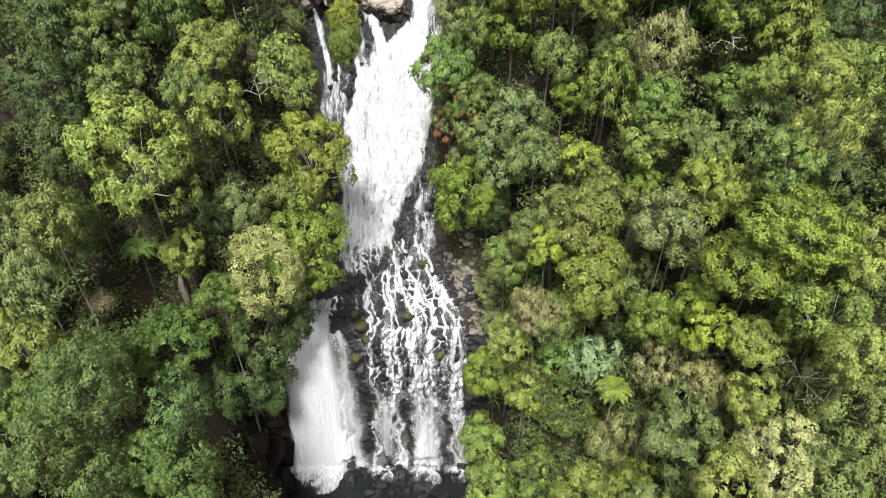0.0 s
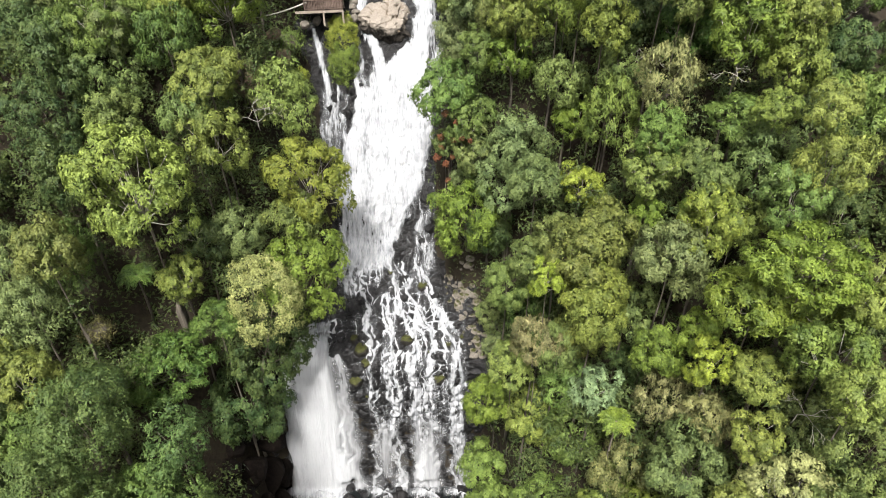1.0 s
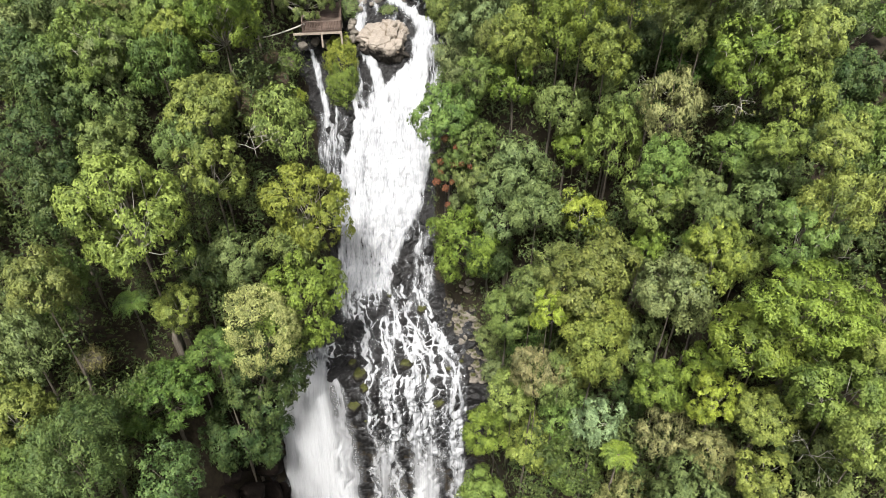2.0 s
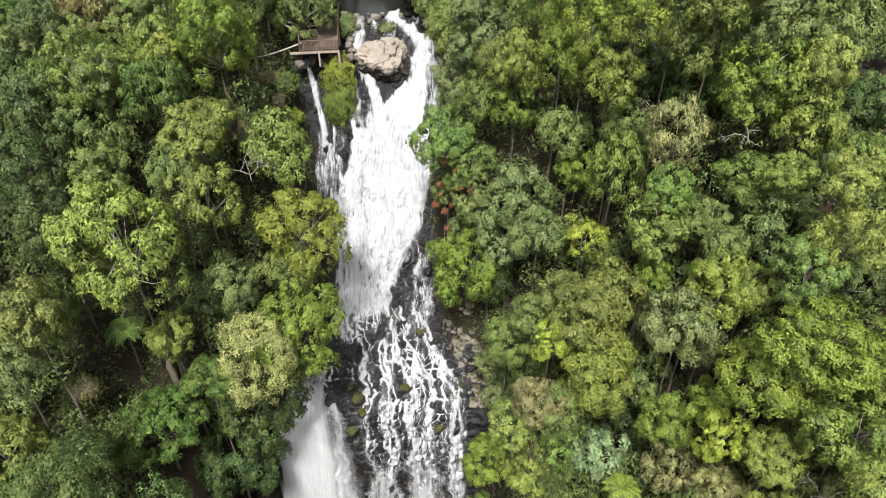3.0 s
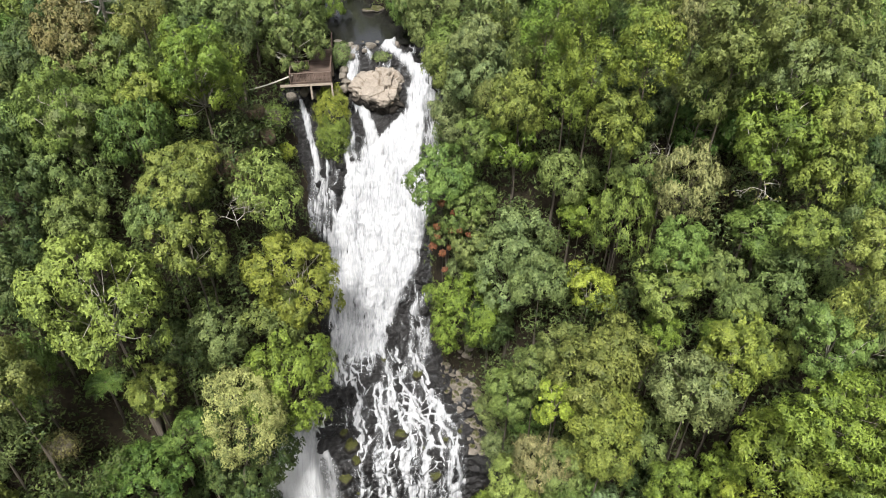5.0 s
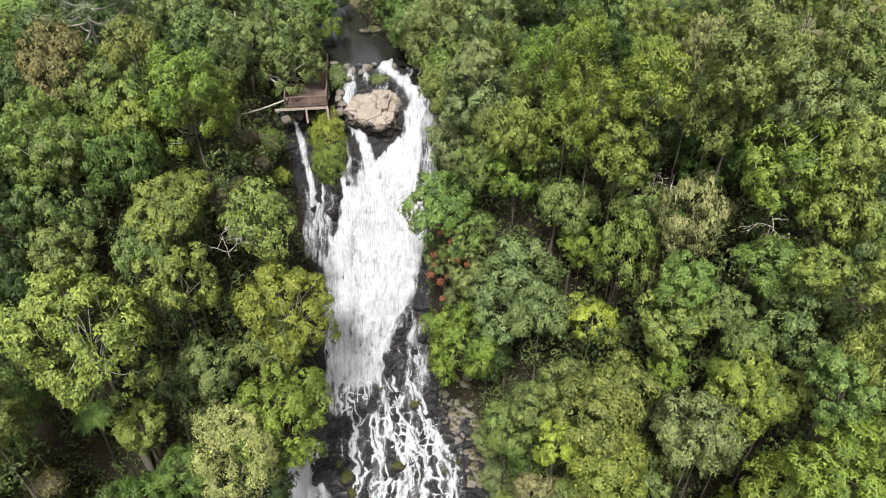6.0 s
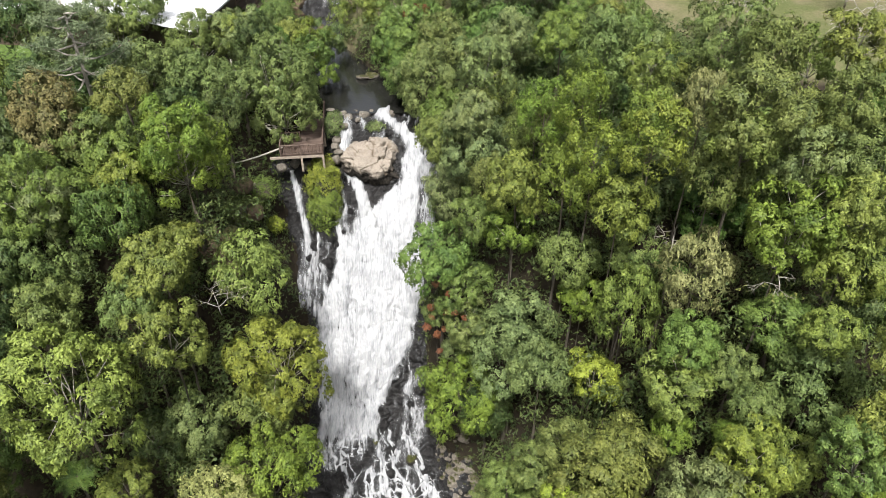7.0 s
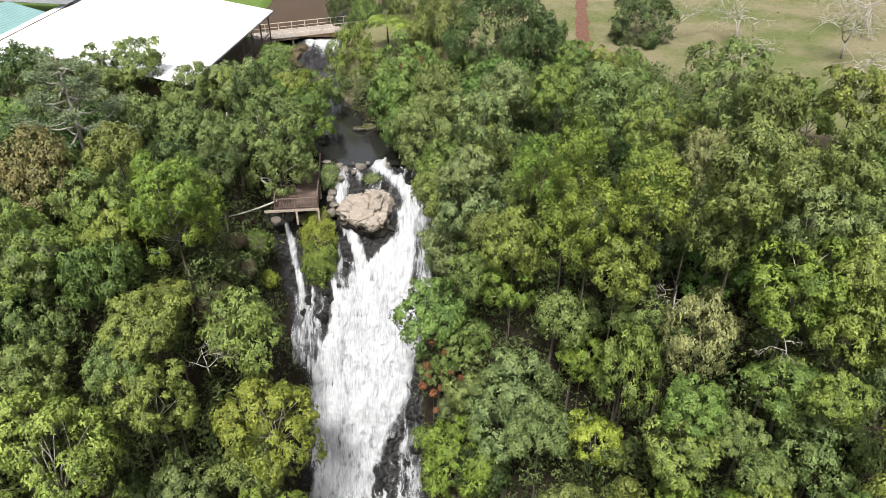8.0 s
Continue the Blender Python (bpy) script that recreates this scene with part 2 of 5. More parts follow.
def ground_z(x, y):
    """Height of the ground: a gorge cut back from a plateau, the falls at its head."""
    x, y = np.asarray(x, float), np.asarray(y, float)
    left, right = np.interp(y, EDGE_Y, EDGE_L), np.interp(y, EDGE_Y, EDGE_R)
    d = np.maximum(np.maximum(x - right, left - x), 0.0)
    west = np.interp(y, [20, 34, 48, 54, 58, 66, 76], [6, 7, 7, 9, 9, 5, 3])
    east = np.interp(y, [20, 36, 46, 52, 56, 58.2, 63, 70, 76], [4, 6, 8, 5, 5, 9.5, 9, 6, 3])
    rise = np.interp(y, [48, 50, 57, 59, 64], [1.5, 0.95, 0.95, 1.2, 1.4])
    mixed = np.clip(d / 5, 0, 1)
    base = (bed(y) - 0.9) * (1 - mixed) + np.interp(y, SIDE_Y, SIDE_Z) * mixed
    up = base + np.where(x > right, rise, np.interp(y, [30, 48, 56], [0.95, 0.95, 1.2])) * d + np.where(x > right, east, west) * (1 - np.exp(-d / 1.3)) + np.clip(d / 4, 0, 1) * rough_ground(x, y)
    top = 44.0 + 0.15 * rough_ground(x * 0.4, y * 0.4)
    return np.where(d <= 0, up, -np.log(np.exp(-np.clip(up, -60, 70) / 1.5) + np.exp(-top / 1.5)) * 1.5)


def part(name, bm, material, parent=None, label="", smooth=False):
    """Links a bmesh (or a finished mesh) as one object under a thing."""
    if isinstance(bm, bmesh.types.BMesh):
        me = bpy.data.meshes.new(name)
        bm.to_mesh(me)
        bm.free()
        if smooth:
            me.shade_smooth()
    else:
        me = bm
    if material and not me.materials:
        me.materials.append(material)
    ob = new(name, me)
    if parent:
        ob.parent = parent
    if label:
        ob["label"] = label
    return ob


def thing(name, label, category, x=0, y=0, z=0, turn=0, group="", kind=""):
    ob = new(name)
    ob.matrix_basis = pose(x, y, z, 0, 0, turn)
    return tagged(ob, label, category, group, kind)


def sheet(name, P, smooth=True, uv=None, keep=None):
    """A mesh from a grid of places P[i, j]."""
    ni, nj = P.shape[:2]
    idx = np.arange(ni * nj).reshape(ni, nj)
    f = np.stack([idx[:-1, :-1], idx[1:, :-1], idx[1:, 1:], idx[:-1, 1:]], -1).reshape(-1, 4)
    if keep is not None:
        f = f[keep.reshape(-1)]
    me = bpy.data.meshes.new(name)
    me.vertices.add(ni * nj)
    me.vertices.foreach_set("co", P.reshape(-1, 3).astype(np.float32).ravel())
    me.loops.add(len(f) * 4)
    me.loops.foreach_set("vertex_index", f.astype(np.int32).ravel())
    me.polygons.add(len(f))
    me.polygons.foreach_set("loop_start", np.arange(0, len(f) * 4, 4, dtype=np.int32))
    if uv is not None:
        lay = me.uv_layers.new(name="UVMap")
        lay.data.foreach_set("uv", uv.reshape(-1, 2)[f.ravel()].astype(np.float32).ravel())
    me.update(calc_edges=True)
    me.validate()
    if smooth:
        me.shade_smooth()
    return me


def blades(name, V):
    """A mesh of loose three-cornered leaves V[n, 3, 3]."""
    n = len(V)
    me = bpy.data.meshes.new(name)
    me.vertices.add(n * 3)
    me.vertices.foreach_set("co", V.astype(np.float32).ravel())
    me.loops.add(n * 3)
    me.loops.foreach_set("vertex_index", np.arange(n * 3, dtype=np.int32))
    me.polygons.add(n)
    me.polygons.foreach_set("loop_start", np.arange(0, n * 3, 3, dtype=np.int32))
    me.update(calc_edges=True)
    return me


def box(bm, x0, x1, y0, y1, z0, z1, m=None):
    vs = [bm.verts.new((x, y, z)) for x in (x0, x1) for y in (y0, y1) for z in (z0, z1)]
    for f in ((0, 1, 3, 2), (4, 6, 7, 5), (0, 4, 5, 1), (2, 3, 7, 6), (0, 2, 6, 4), (1, 5, 7, 3)):
        bm.faces.new([vs[i] for i in f])
    if m is not None:
        bmesh.ops.transform(bm, matrix=m, verts=vs)


def beam(bm, a, b, w, h=None):
    """A squared timber from a to b."""
    a, b = Vector(a), Vector(b)
    d = b - a
    m = Matrix.Translation(a) @ d.to_track_quat("X", "Z").to_matrix().to_4x4()
    h = h or w
    box(bm, 0, d.length, -w / 2, w / 2, -h / 2, h / 2, m)


def tube(bm, pts, radii, sides=6):
    """A tapered round limb along the places pts."""
    rings = []
    for i, (p, r) in enumerate(zip(pts, radii)):
        p = Vector(p)
        d = (Vector(pts[min(i + 1, len(pts) - 1)]) - Vector(pts[max(i - 1, 0)])).normalized()
        q = d.to_track_quat("Z", "Y")
        rings.append([bm.verts.new(p + q @ Vector((r * math.cos(6.2832 * s / sides), r * math.sin(6.2832 * s / sides), 0))) for s in range(sides)])
    for r0, r1 in zip(rings, rings[1:]):
        for s in range(sides):
            bm.faces.new((r0[s], r0[(s + 1) % sides], r1[(s + 1) % sides], r1[s]))
    bm.faces.new(rings[0][::-1])
    bm.faces.new(rings[-1])


gx = np.concatenate([np.linspace(-1500, -90, 12), np.arange(-80, 80.1, 1.0), np.linspace(90, 1500, 12)])
gy = np.concatenate([np.linspace(-1200, -60, 10), np.arange(-50, 140.1, 1.0), np.linspace(150, 2500, 14)])
GX, GY = np.meshgrid(gx, gy, indexing="ij")
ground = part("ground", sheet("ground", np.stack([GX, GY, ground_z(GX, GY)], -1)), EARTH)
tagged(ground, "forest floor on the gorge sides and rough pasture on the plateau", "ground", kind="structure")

# ---- the rock of the falls and the water on it ----


def hash01(i, j, s):
    return np.modf(np.abs(np.sin(i * 127.1 + j * 311.7 + s * 74.7) * 43758.5453))[0]


def value_noise(x, y, s=0):
    i, j = np.floor(x), np.floor(y)
    u, v = x - i, y - j
    u, v = u * u * (3 - 2 * u), v * v * (3 - 2 * v)
    return (hash01(i, j, s) * (1 - u) + hash01(i + 1, j, s) * u) * (1 - v) + (hash01(i, j + 1, s) * (1 - u) + hash01(i + 1, j + 1, s) * u) * v


def cells(x, y, s=0):
    """Distance to the nearest and the second cell centre, and the nearest cell's number."""
    f1, f2, cid = np.full(x.shape, 9.0), np.full(x.shape, 9.0), np.zeros(x.shape)
    i, j = np.floor(x), np.floor(y)
    for a in (-1, 0, 1):
        for b in (-1, 0, 1):
            ci, cj = i + a, j + b
            dd = np.hypot(x - ci - 0.15 - 0.7 * hash01(ci, cj, s), y - cj - 0.15 - 0.7 * hash01(ci, cj, s + 1))
            near = dd < f1
            f2 = np.where(near, f1, np.minimum(f2, dd))
            cid = np.where(near, hash01(ci, cj, s + 2), cid)
            f1 = np.where(near, dd, f1)
    return f1, f2, cid


FALL_Y = np.array(BED_Y[2:17], float)
FALL_Z = np.array(BED_Z[2:17], float)
FALL_S = np.concatenate([[0], np.cumsum(np.hypot(np.diff(FALL_Y), np.diff(FALL_Z)))])
NS, NU = 760, 230
s_line = np.linspace(0, FALL_S[-1], NS)
fy, fz = np.interp(s_line, FALL_S, FALL_Y), np.interp(s_line, FALL_S, FALL_Z)
kern = np.hanning(33) / np.hanning(33).sum()
fy = np.convolve(np.pad(fy, 16, "edge"), kern, "valid")
fz = np.convolve(np.pad(fz, 16, "edge"), kern, "valid")
ty, tz = np.gradient(fy), np.gradient(fz)
tl = np.hypot(ty, tz) + 1e-9
ny, nz = -tz / tl, ty / tl
FL = np.interp(fy, EDGE_Y, EDGE_L) - 1.5
FR = np.interp(fy, EDGE_Y, EDGE_R) + 1.5
U = np.linspace(0, 1, NU)[None, :]
X = FL[:, None] * (1 - U) + FR[:, None] * U
S = np.repeat(s_line[:, None], NU, 1)
Y0, Z0 = np.repeat(fy[:, None], NU, 1), np.repeat(fz[:, None], NU, 1)


def strip(x, a, b, soft=0.5):
    """1 between a and b, fading over soft metres."""
    return np.clip((x - a) / soft + 0.5, 0, 1) * np.clip((b - x) / soft + 0.5, 0, 1)


BRINK = np.interp(X, [-12.5, -10.8, -9.5, -7.0, -4.0, 3], [51.6, 50.6, 48.9, 48.6, 48.1, 47.9]) + 1.2 * (value_noise(X * 0.7, X * 0 + 0.5, 61) - 0.5)


def over(lo, hi, soft=1.0):
    return np.clip((Y0 - lo) / soft + 0.5, 0, 1) * np.clip((hi - Y0) / soft + 0.5, 0, 1)


def flow():
    """How much water runs where: chutes round the cap rock, the white slide, the stony bench and the last drop."""
    wob = X + 0.7 * (value_noise(X * 0.35, S * 0.22, 4) - 0.5)
    band = np.interp(Y0, [77.0, 78.2, 79.2, 80.3], [-2.4, -2.7, -3.9, -5.4])
    lip = np.maximum.reduce([strip(wob, band - 0.85, band + 0.85, 0.7), 0.8 * strip(wob, -2.6, -0.8, 0.6) * over(76.4, 78.7, 0.6), 0.42 * strip(wob, -6.6, -0.8, 0.8) * over(76, 80.6, 0.5), 0.46 * strip(wob, -9.3, -6.9, 0.6) * over(78.6, 80.7, 0.6), 0.62 * strip(wob, -9.7, -8.3, 0.5) * (Y0 < 79.4)])
    lean = np.interp(Y0, [72.6, 73.4, 75.3, 76.5], [-6.6, -6.9, -8.5, -9.0])
    chute = np.maximum.reduce([strip(wob, -3.4 - np.clip(74.6 - Y0, 0, 9) * 1.3, -1.5, 0.7), 0.70 * strip(wob, -3.0, 0.3, 0.8), 1.0 * strip(wob, lean - 0.75, lean + 0.75, 0.5), 0.62 * strip(wob, -9.35, -8.75, 0.35), 0.62 * strip(wob, -9.8, -6.0, 0.6) * (Y0 < 73.0), 0.92 * strip(X, -14.3 + (75.5 - Y0) * 0.36, -13.6 + (75.5 - Y0) * 0.36, 0.4) * (Y0 < 75.6), 0.5 * strip(X, -13.0 + (75.5 - Y0) * 0.36, -12.6 + (75.5 - Y0) * 0.36, 0.3) * (Y0 < 74.0)])
    edge = np.interp(Y0, [55, 57.4, 59, 61.1, 62.8, 64.3, 69], [-8.0, -7.0, -5.6, -5.0, -3.9, -2.1, -1.2])
    slide = np.maximum.reduce([strip(wob, np.interp(Y0, [60, 66, 69], [-11.2, -11.3, -9.6]), edge, 0.9) * (0.82 + 0.3 * value_noise(X * 0.6, S * 0.2, 31)), 0.58 * strip(wob, -13.2, -10, 0.6) * (Y0 > 66), 0.34 * strip(wob, -4, 0.2, 0.8), 0.62 * strip(wob, -0.9, 0.2, 0.5) * (Y0 < 65)])
    fan = np.maximum(strip(wob, -11, edge, 1.4) * np.interp(Y0, [55.5, 57, 60], [0.62, 0.84, 0.97]), 0.40 * strip(wob, -6, -0.5, 1.0))
    net = np.maximum(0.43 * strip(wob, -11.2, np.interp(Y0, [50, 56], [2.8, -0.8]), 0.8) + 0.34 * (value_noise(X * 0.42, S * 0.25, 33) - 0.5) + 0.12 * strip(wob, -7.5, 2.5, 1.5) - 0.2 * strip(wob, -11, -8.3, 1.0), strip(wob, -16.2, -11.4, 0.9) * (Y0 < 53.6))
    spread = np.interp(Z0, [-6, 8], [1.0, 0.0])
    veil = 0.7 + 0.5 * value_noise(X * 0.9, S * 0.06, 35)
    drop = np.maximum.reduce([strip(wob, -16.9 - 0.9 * spread, -11.7 + 1.6 * spread, 1.6), 0.60 * strip(wob, -12.4, -9.9 + 0.9 * spread, 2.2), (0.30 + 0.2 * spread) * strip(wob, -8.3, -7.4, 0.6), (0.34 + 0.36 * spread) * strip(wob, -7.0 - 0.4 * spread, -5.6 + 0.3 * spread, 1.0),
                              (0.28 + 0.2 * spread) * strip(wob, -5.2, -4.2, 0.6), (0.36 + 0.46 * spread) * strip(wob, -3.3 - 1.1 * spread, -1.2 + 1.5 * spread, 2.2), 0.52 * strip(wob, -0.5, 0.6 + 0.6 * spread, 0.9), (0.42 + 0.26 * spread) * strip(wob, 0.9, 3.1, 1.8), 0.36 * strip(wob, -8.6, 3.2, 1.0)]) * veil
    foot = np.maximum.reduce([strip(wob, -17.8, -11.3, 1.8) * 0.95, 0.46 * strip(wob, -10.5, 3.0, 0.8)])
    out = np.where(Y0 > 76.5, lip, 0)
    for w, lo, hi in ((chute, 71.0, 76.5), (slide, 61, 71.0), (fan, 55.8, 61), (net, BRINK, 55.8), (drop, 46.8, BRINK), (foot, 44, 46.8)):
        out = np.where((Y0 <= hi) & (Y0 > lo), w, out)
    for _ in range(4):
        out = (out + np.roll(out, 1, 0) + np.roll(out, -1, 0) + np.roll(out, 2, 0) + np.roll(out, -2, 0)) / 5
    return out


FLOW = flow()
XW = X + 1.1 * (value_noise(X * 0.5, S * 0.5, 41) - 0.5) + 0.4 * (value_noise(X * 1.7, S * 1.7, 42) - 0.5)
SW = S + 1.3 * (value_noise(X * 0.45, S * 0.45, 43) - 0.5) + 0.4 * (value_noise(X * 1.6, S * 1.6, 44) - 0.5)
CELL_X, CELL_S = 1.2, 1.75
XC, SC = X + 0.85 * (XW - X), S + 0.85 * (SW - S)
f1, f2, cid = cells(XC / CELL_X, SC / CELL_S, 3)
h1, h2, _ = cells(XC / 0.8 + 5.3, SC / 1.05, 23)
g1, g2, gid = cells(XW / 0.5, SW / 0.6, 9)
bench = np.clip((Y0 - BRINK) / 0.8 + 0.5, 0, 1) * np.clip((58.6 + 0.25 * (X + 7) - Y0) / 2.0 + 0.5, 0, 1)
fall = np.clip((Y0 - 46.0) / 0.8 + 0.5, 0, 1) * np.clip((BRINK - Y0) / 0.8 + 0.5, 0, 1)
small = value_noise(X * 0.35, S * 0.35, 46) > 0.58
gap = np.where(small, 0.75 * (h2 - h1), f2 - f1) + 0.16 * (value_noise(X * 3, S * 3, 45) - 0.5)
knob = np.sqrt(np.clip(gap / 0.6, 0, 1))
ledge = value_noise(X * 0.4, S * 0.9, 7)
rock_off = 0.40 * cid + (0.22 + 0.30 * bench) * knob + 0.14 * np.clip((g2 - g1) / 0.3, 0, 1) + 0.12 * gid + 0.3 * ledge - 0.68
rim = np.maximum(np.clip((FL[:, None] + 1.6 - X) / 1.6, 0, 1), np.clip((X - FR[:, None] + 1.6) / 1.6, 0, 1))
rock_off = rock_off + rim * 0.7 + 0.8 * np.clip(38.6 - Z0, 0, 5) * strip(X, -15.8, -9.6, 1.0) * np.clip((Y0 - 74.6) / 1.0, 0, 1) * np.clip((79 - Y0) / 1.5, 0, 1) * 0.9
streak = value_noise(XW * 1.9, S * 0.30, 11) * 0.5 + value_noise(XW * 4.6, S * 0.75, 12) * 0.5
plume = value_noise(XW * 0.9 + 0.02 * S, S * 0.09, 13) * 0.62 + value_noise(XW * 2.6, S * 0.16, 14) * 0.38
steps = value_noise(X * 0.8, S * 0.55, 15) * 0.5 + value_noise(X * 2.2, S * 1.5, 16) * 0.5
# strands that fan out over the bench
strand_rng = np.random.default_rng(66)
STRANDS = np.zeros_like(X)
XS = X + 0.7 * (value_noise(X * 0.7, S * 0.6, 71) - 0.5) + 0.45 * (value_noise(X * 1.9, S * 1.6, 72) - 0.5) + 0.22 * (value_noise(X * 4, S * 3.5, 73) - 0.5)
for _ in range(19):
    q, ph, lam = strand_rng.random(), strand_rng.uniform(0, 6.28, 3), strand_rng.uniform(2.2, 5.5, 2)
    mid = np.interp(fy, [47, 52, 56, 60, 62], [-8.0, -8.0, -8.6, -9.4, -9.6]) * (1 - q) + np.interp(fy, [47, 52, 56, 60, 62], [3.1, 2.3, -0.8, -2.6, -3.2]) * q
    mid = mid + 0.22 * np.sin(6.28 * s_line / (1.6 * lam[0]) + ph[0]) + 0.06 * np.sin(s_line * 4 + ph[2])
    wide = (0.06 + 0.24 * strand_rng.random() ** 2) * np.interp(fy, [46, 49, 50], [2.6, 1.5, 1.0]) * (0.65 + 0.6 * value_noise(s_line * 0.6 + ph[0] * 9, s_line * 0 + q * 50, 67))
    thin = np.clip(0.25 + 1.3 * value_noise(s_line * 0.22 + ph[1] * 5, s_line * 0 + q * 31, 68), 0, 1)
    STRANDS = np.maximum(STRANDS, np.exp(-((XS - mid[:, None]) / wide[:, None]) ** 2) * thin[:, None])
# how thick the white water lies: braids between the stones, streaks on the slide, plumes in the drop
lace = np.clip(1.35 - gap / (0.035 + 0.24 * value_noise(X * 0.9, S * 0.5, 70) ** 2), 0, 1) * np.clip(FLOW * 2.3 - 0.33 + 2.0 * (value_noise(X * 0.55, S * 0.28, 69) - 0.5), 0, 1)
fine_lace = np.clip(1.3 - (h2 - h1) / (0.08 + 0.10 * value_noise(X * 1.3, S * 0.9, 74)), 0, 1) * np.clip(1.7 * value_noise(X * 0.5, S * 0.35, 75) - 0.35, 0, 1) * np.clip(FLOW * 2.2, 0, 1)
SPILL = np.clip(1.9 * value_noise(XW * 0.75 - 0.12 * S, S * 0.20, 76) - 1.12 + np.interp(Y0, [50, 54, 58], [0.0, 0.12, 0.65]), 0, 0.7) * np.clip(FLOW * 2.4 - 0.2, 0, 1) * np.clip(1.25 - 0.9 * knob, 0, 1)
braid = np.maximum.reduce([0.62 * fine_lace, 1.05 * STRANDS * np.clip(FLOW * 2.2, 0, 1), 0.88 * lace ** 1.2 * np.interp(Z0, [6.0, 12.8], [0.55, 1.0]), SPILL, (FLOW - 0.78) * 3.2]) + 0.55 * (streak - 0.5) * np.clip(FLOW * 2, 0, 1)
dash = value_noise(XW * 1.7, S * 0.42, 81) * 0.45 + value_noise(X * 4.4, S * 0.9, 82) * 0.55
slide_d = FLOW * 1.5 - 0.38 + (1.5 - 0.75 * np.clip(FLOW, 0, 1)) * (streak - 0.5) + 0.55 * (steps - 0.5) - 0.30 * np.clip(rock_off + 0.1, 0, 1) - 0.34 * np.clip((dash - 0.62) / 0.2, 0, 1)
drop_d = FLOW * 1.15 - 0.22 + 0.60 * strip(X, -17.0, -11.5, 2.0) + (1.4 - 0.55 * strip(X, -16.2, -12.2, 1.2)) * (plume - 0.5)
drop_d = np.maximum(drop_d, 0.85 * STRANDS * (0.55 + 0.9 * (plume - 0.2)))
THICK = slide_d * (1 - bench) * (1 - fall) + braid * bench * (1 - fall) + drop_d * fall
THICK = np.clip(THICK, 0, 1) * np.clip(FLOW * 5, 0, 1) * (1 - strip(X, -15.8, -9.6, 1.0) * np.clip((Y0 - 75.2) / 0.6, 0, 1) * (X < -9.8))
pour = np.clip((FLOW - 0.25) * 1.3, 0, 1) * np.interp(Y0, [46.0, 47.5, 49.4, 50.0, 50.8], [0.9, 0.9, 0.55, 0.25, 0.0])
water_off = np.maximum(rock_off * (0.35 + 0.5 * bench) + 0.05, rock_off * 0.2 - 0.3) * (1 - 0.95 * fall) + 0.45 * THICK * (1 - 0.5 * bench) + (0.30 * (steps - 0.5) * THICK + 0.18 * (streak - 0.5)) * (1 - 0.9 * fall) + 0.25 * fall * (plume - 0.5) + pour


def on_face(off):
    return np.stack([X, Y0 + ny[:, None] * off, Z0 + nz[:, None] * off], -1)


rock_face = part("rock_face", sheet("rock_face", on_face(rock_off)[:, ::2]), WET_ROCK)
tagged(rock_face, "black wet basalt ledges under the waterfall", "rock face", kind="structure")
wet = np.maximum.reduce([THICK[:-1, :-1], THICK[1:, 1:], THICK[:-1, 1:], THICK[1:, :-1]]) > 0.03
run = np.cumsum(np.interp(fy, [44, 46.5, 49.5, 51, 60, 63, 80], [0.5, 0.22, 0.22, 1.0, 1.0, 0.7, 0.8])) * (s_line[1] - s_line[0])
falls_mesh = sheet("waterfall", on_face(water_off), True, np.stack([X, np.repeat(run[:, None], NU, 1)], -1), wet)
att = falls_mesh.attributes.new("depth", "FLOAT", "POINT")
att.data.foreach_set("value", THICK.astype(np.float32).ravel())
att = falls_mesh.attributes.new("veil", "FLOAT", "POINT")
att.data.foreach_set("value", fall.astype(np.float32).ravel())
falls = part("waterfall", falls_mesh, FOAM)
tagged(falls, "white foaming water sliding and dropping over black rock", "waterfall", kind="structure")


pa, pr = np.meshgrid(np.linspace(0, 2 * math.pi, 72), np.linspace(0, 1, 26), indexing="ij")
pn = value_noise(np.cos(pa) * 2.5 + 9 + pr * 2, np.sin(pa) * 2.5 + 9 + pr * 3, 91)
for name, cx, cy, rx, ry, hz in (("splash", -14.4, 45.6, 4.2, 2.8, 0.7), ("splash", -7.0, 45.6, 2.4, 1.8, 0.6), ("splash", -1.8, 45.4, 3.0, 2.0, 0.8), ("splash", 2.0, 45.6, 2.0, 1.5, 0.5)):
    reach = pr * (0.75 + 0.5 * pn)
    P = np.stack([cx + rx * reach * np.cos(pa), cy + ry * reach * np.sin(pa) - 0.4, -6.15 + hz * np.clip(1 - pr, 0, 1) * (0.5 + pn)], -1)
    me = sheet(name, P, True, np.stack([P[..., 0], P[..., 1]], -1))
    at2 = me.attributes.new("depth", "FLOAT", "POINT")
    at2.data.foreach_set("value", np.clip((1.15 if cx < -10 else 0.8) - 1.35 * pr + 0.9 * (pn - 0.5), 0, 1).astype(np.float32).ravel())
    tagged(part(name, me, FOAM), "white splash where the falls meet the pool", "water", kind="structure")


def flat_water(name, x0, x1, y0, y1, z, mat, label):
    xs, ys = np.linspace(x0, x1, 40), np.linspace(y0, y1, 40)
    a, b = np.meshgrid(xs, ys, indexing="ij")
    return tagged(part(name, sheet(name, np.stack([a, b, np.full(a.shape, float(z))], -1)), mat), label, "water", kind="structure")


flat_water("plunge_pool", -26, 8, -60, 46.2, -6.2, PLUNGE, "dark pool at the foot of the falls")
flat_water("upper_pool", -22, 2, 80.6, 106, 40.72, POOL, "still dark stream pool above the lip")
flat_water("mill_pond", -40, -4, 112, 150, 43.1, BROWN_WATER, "brown dammed water beyond the footbridge")

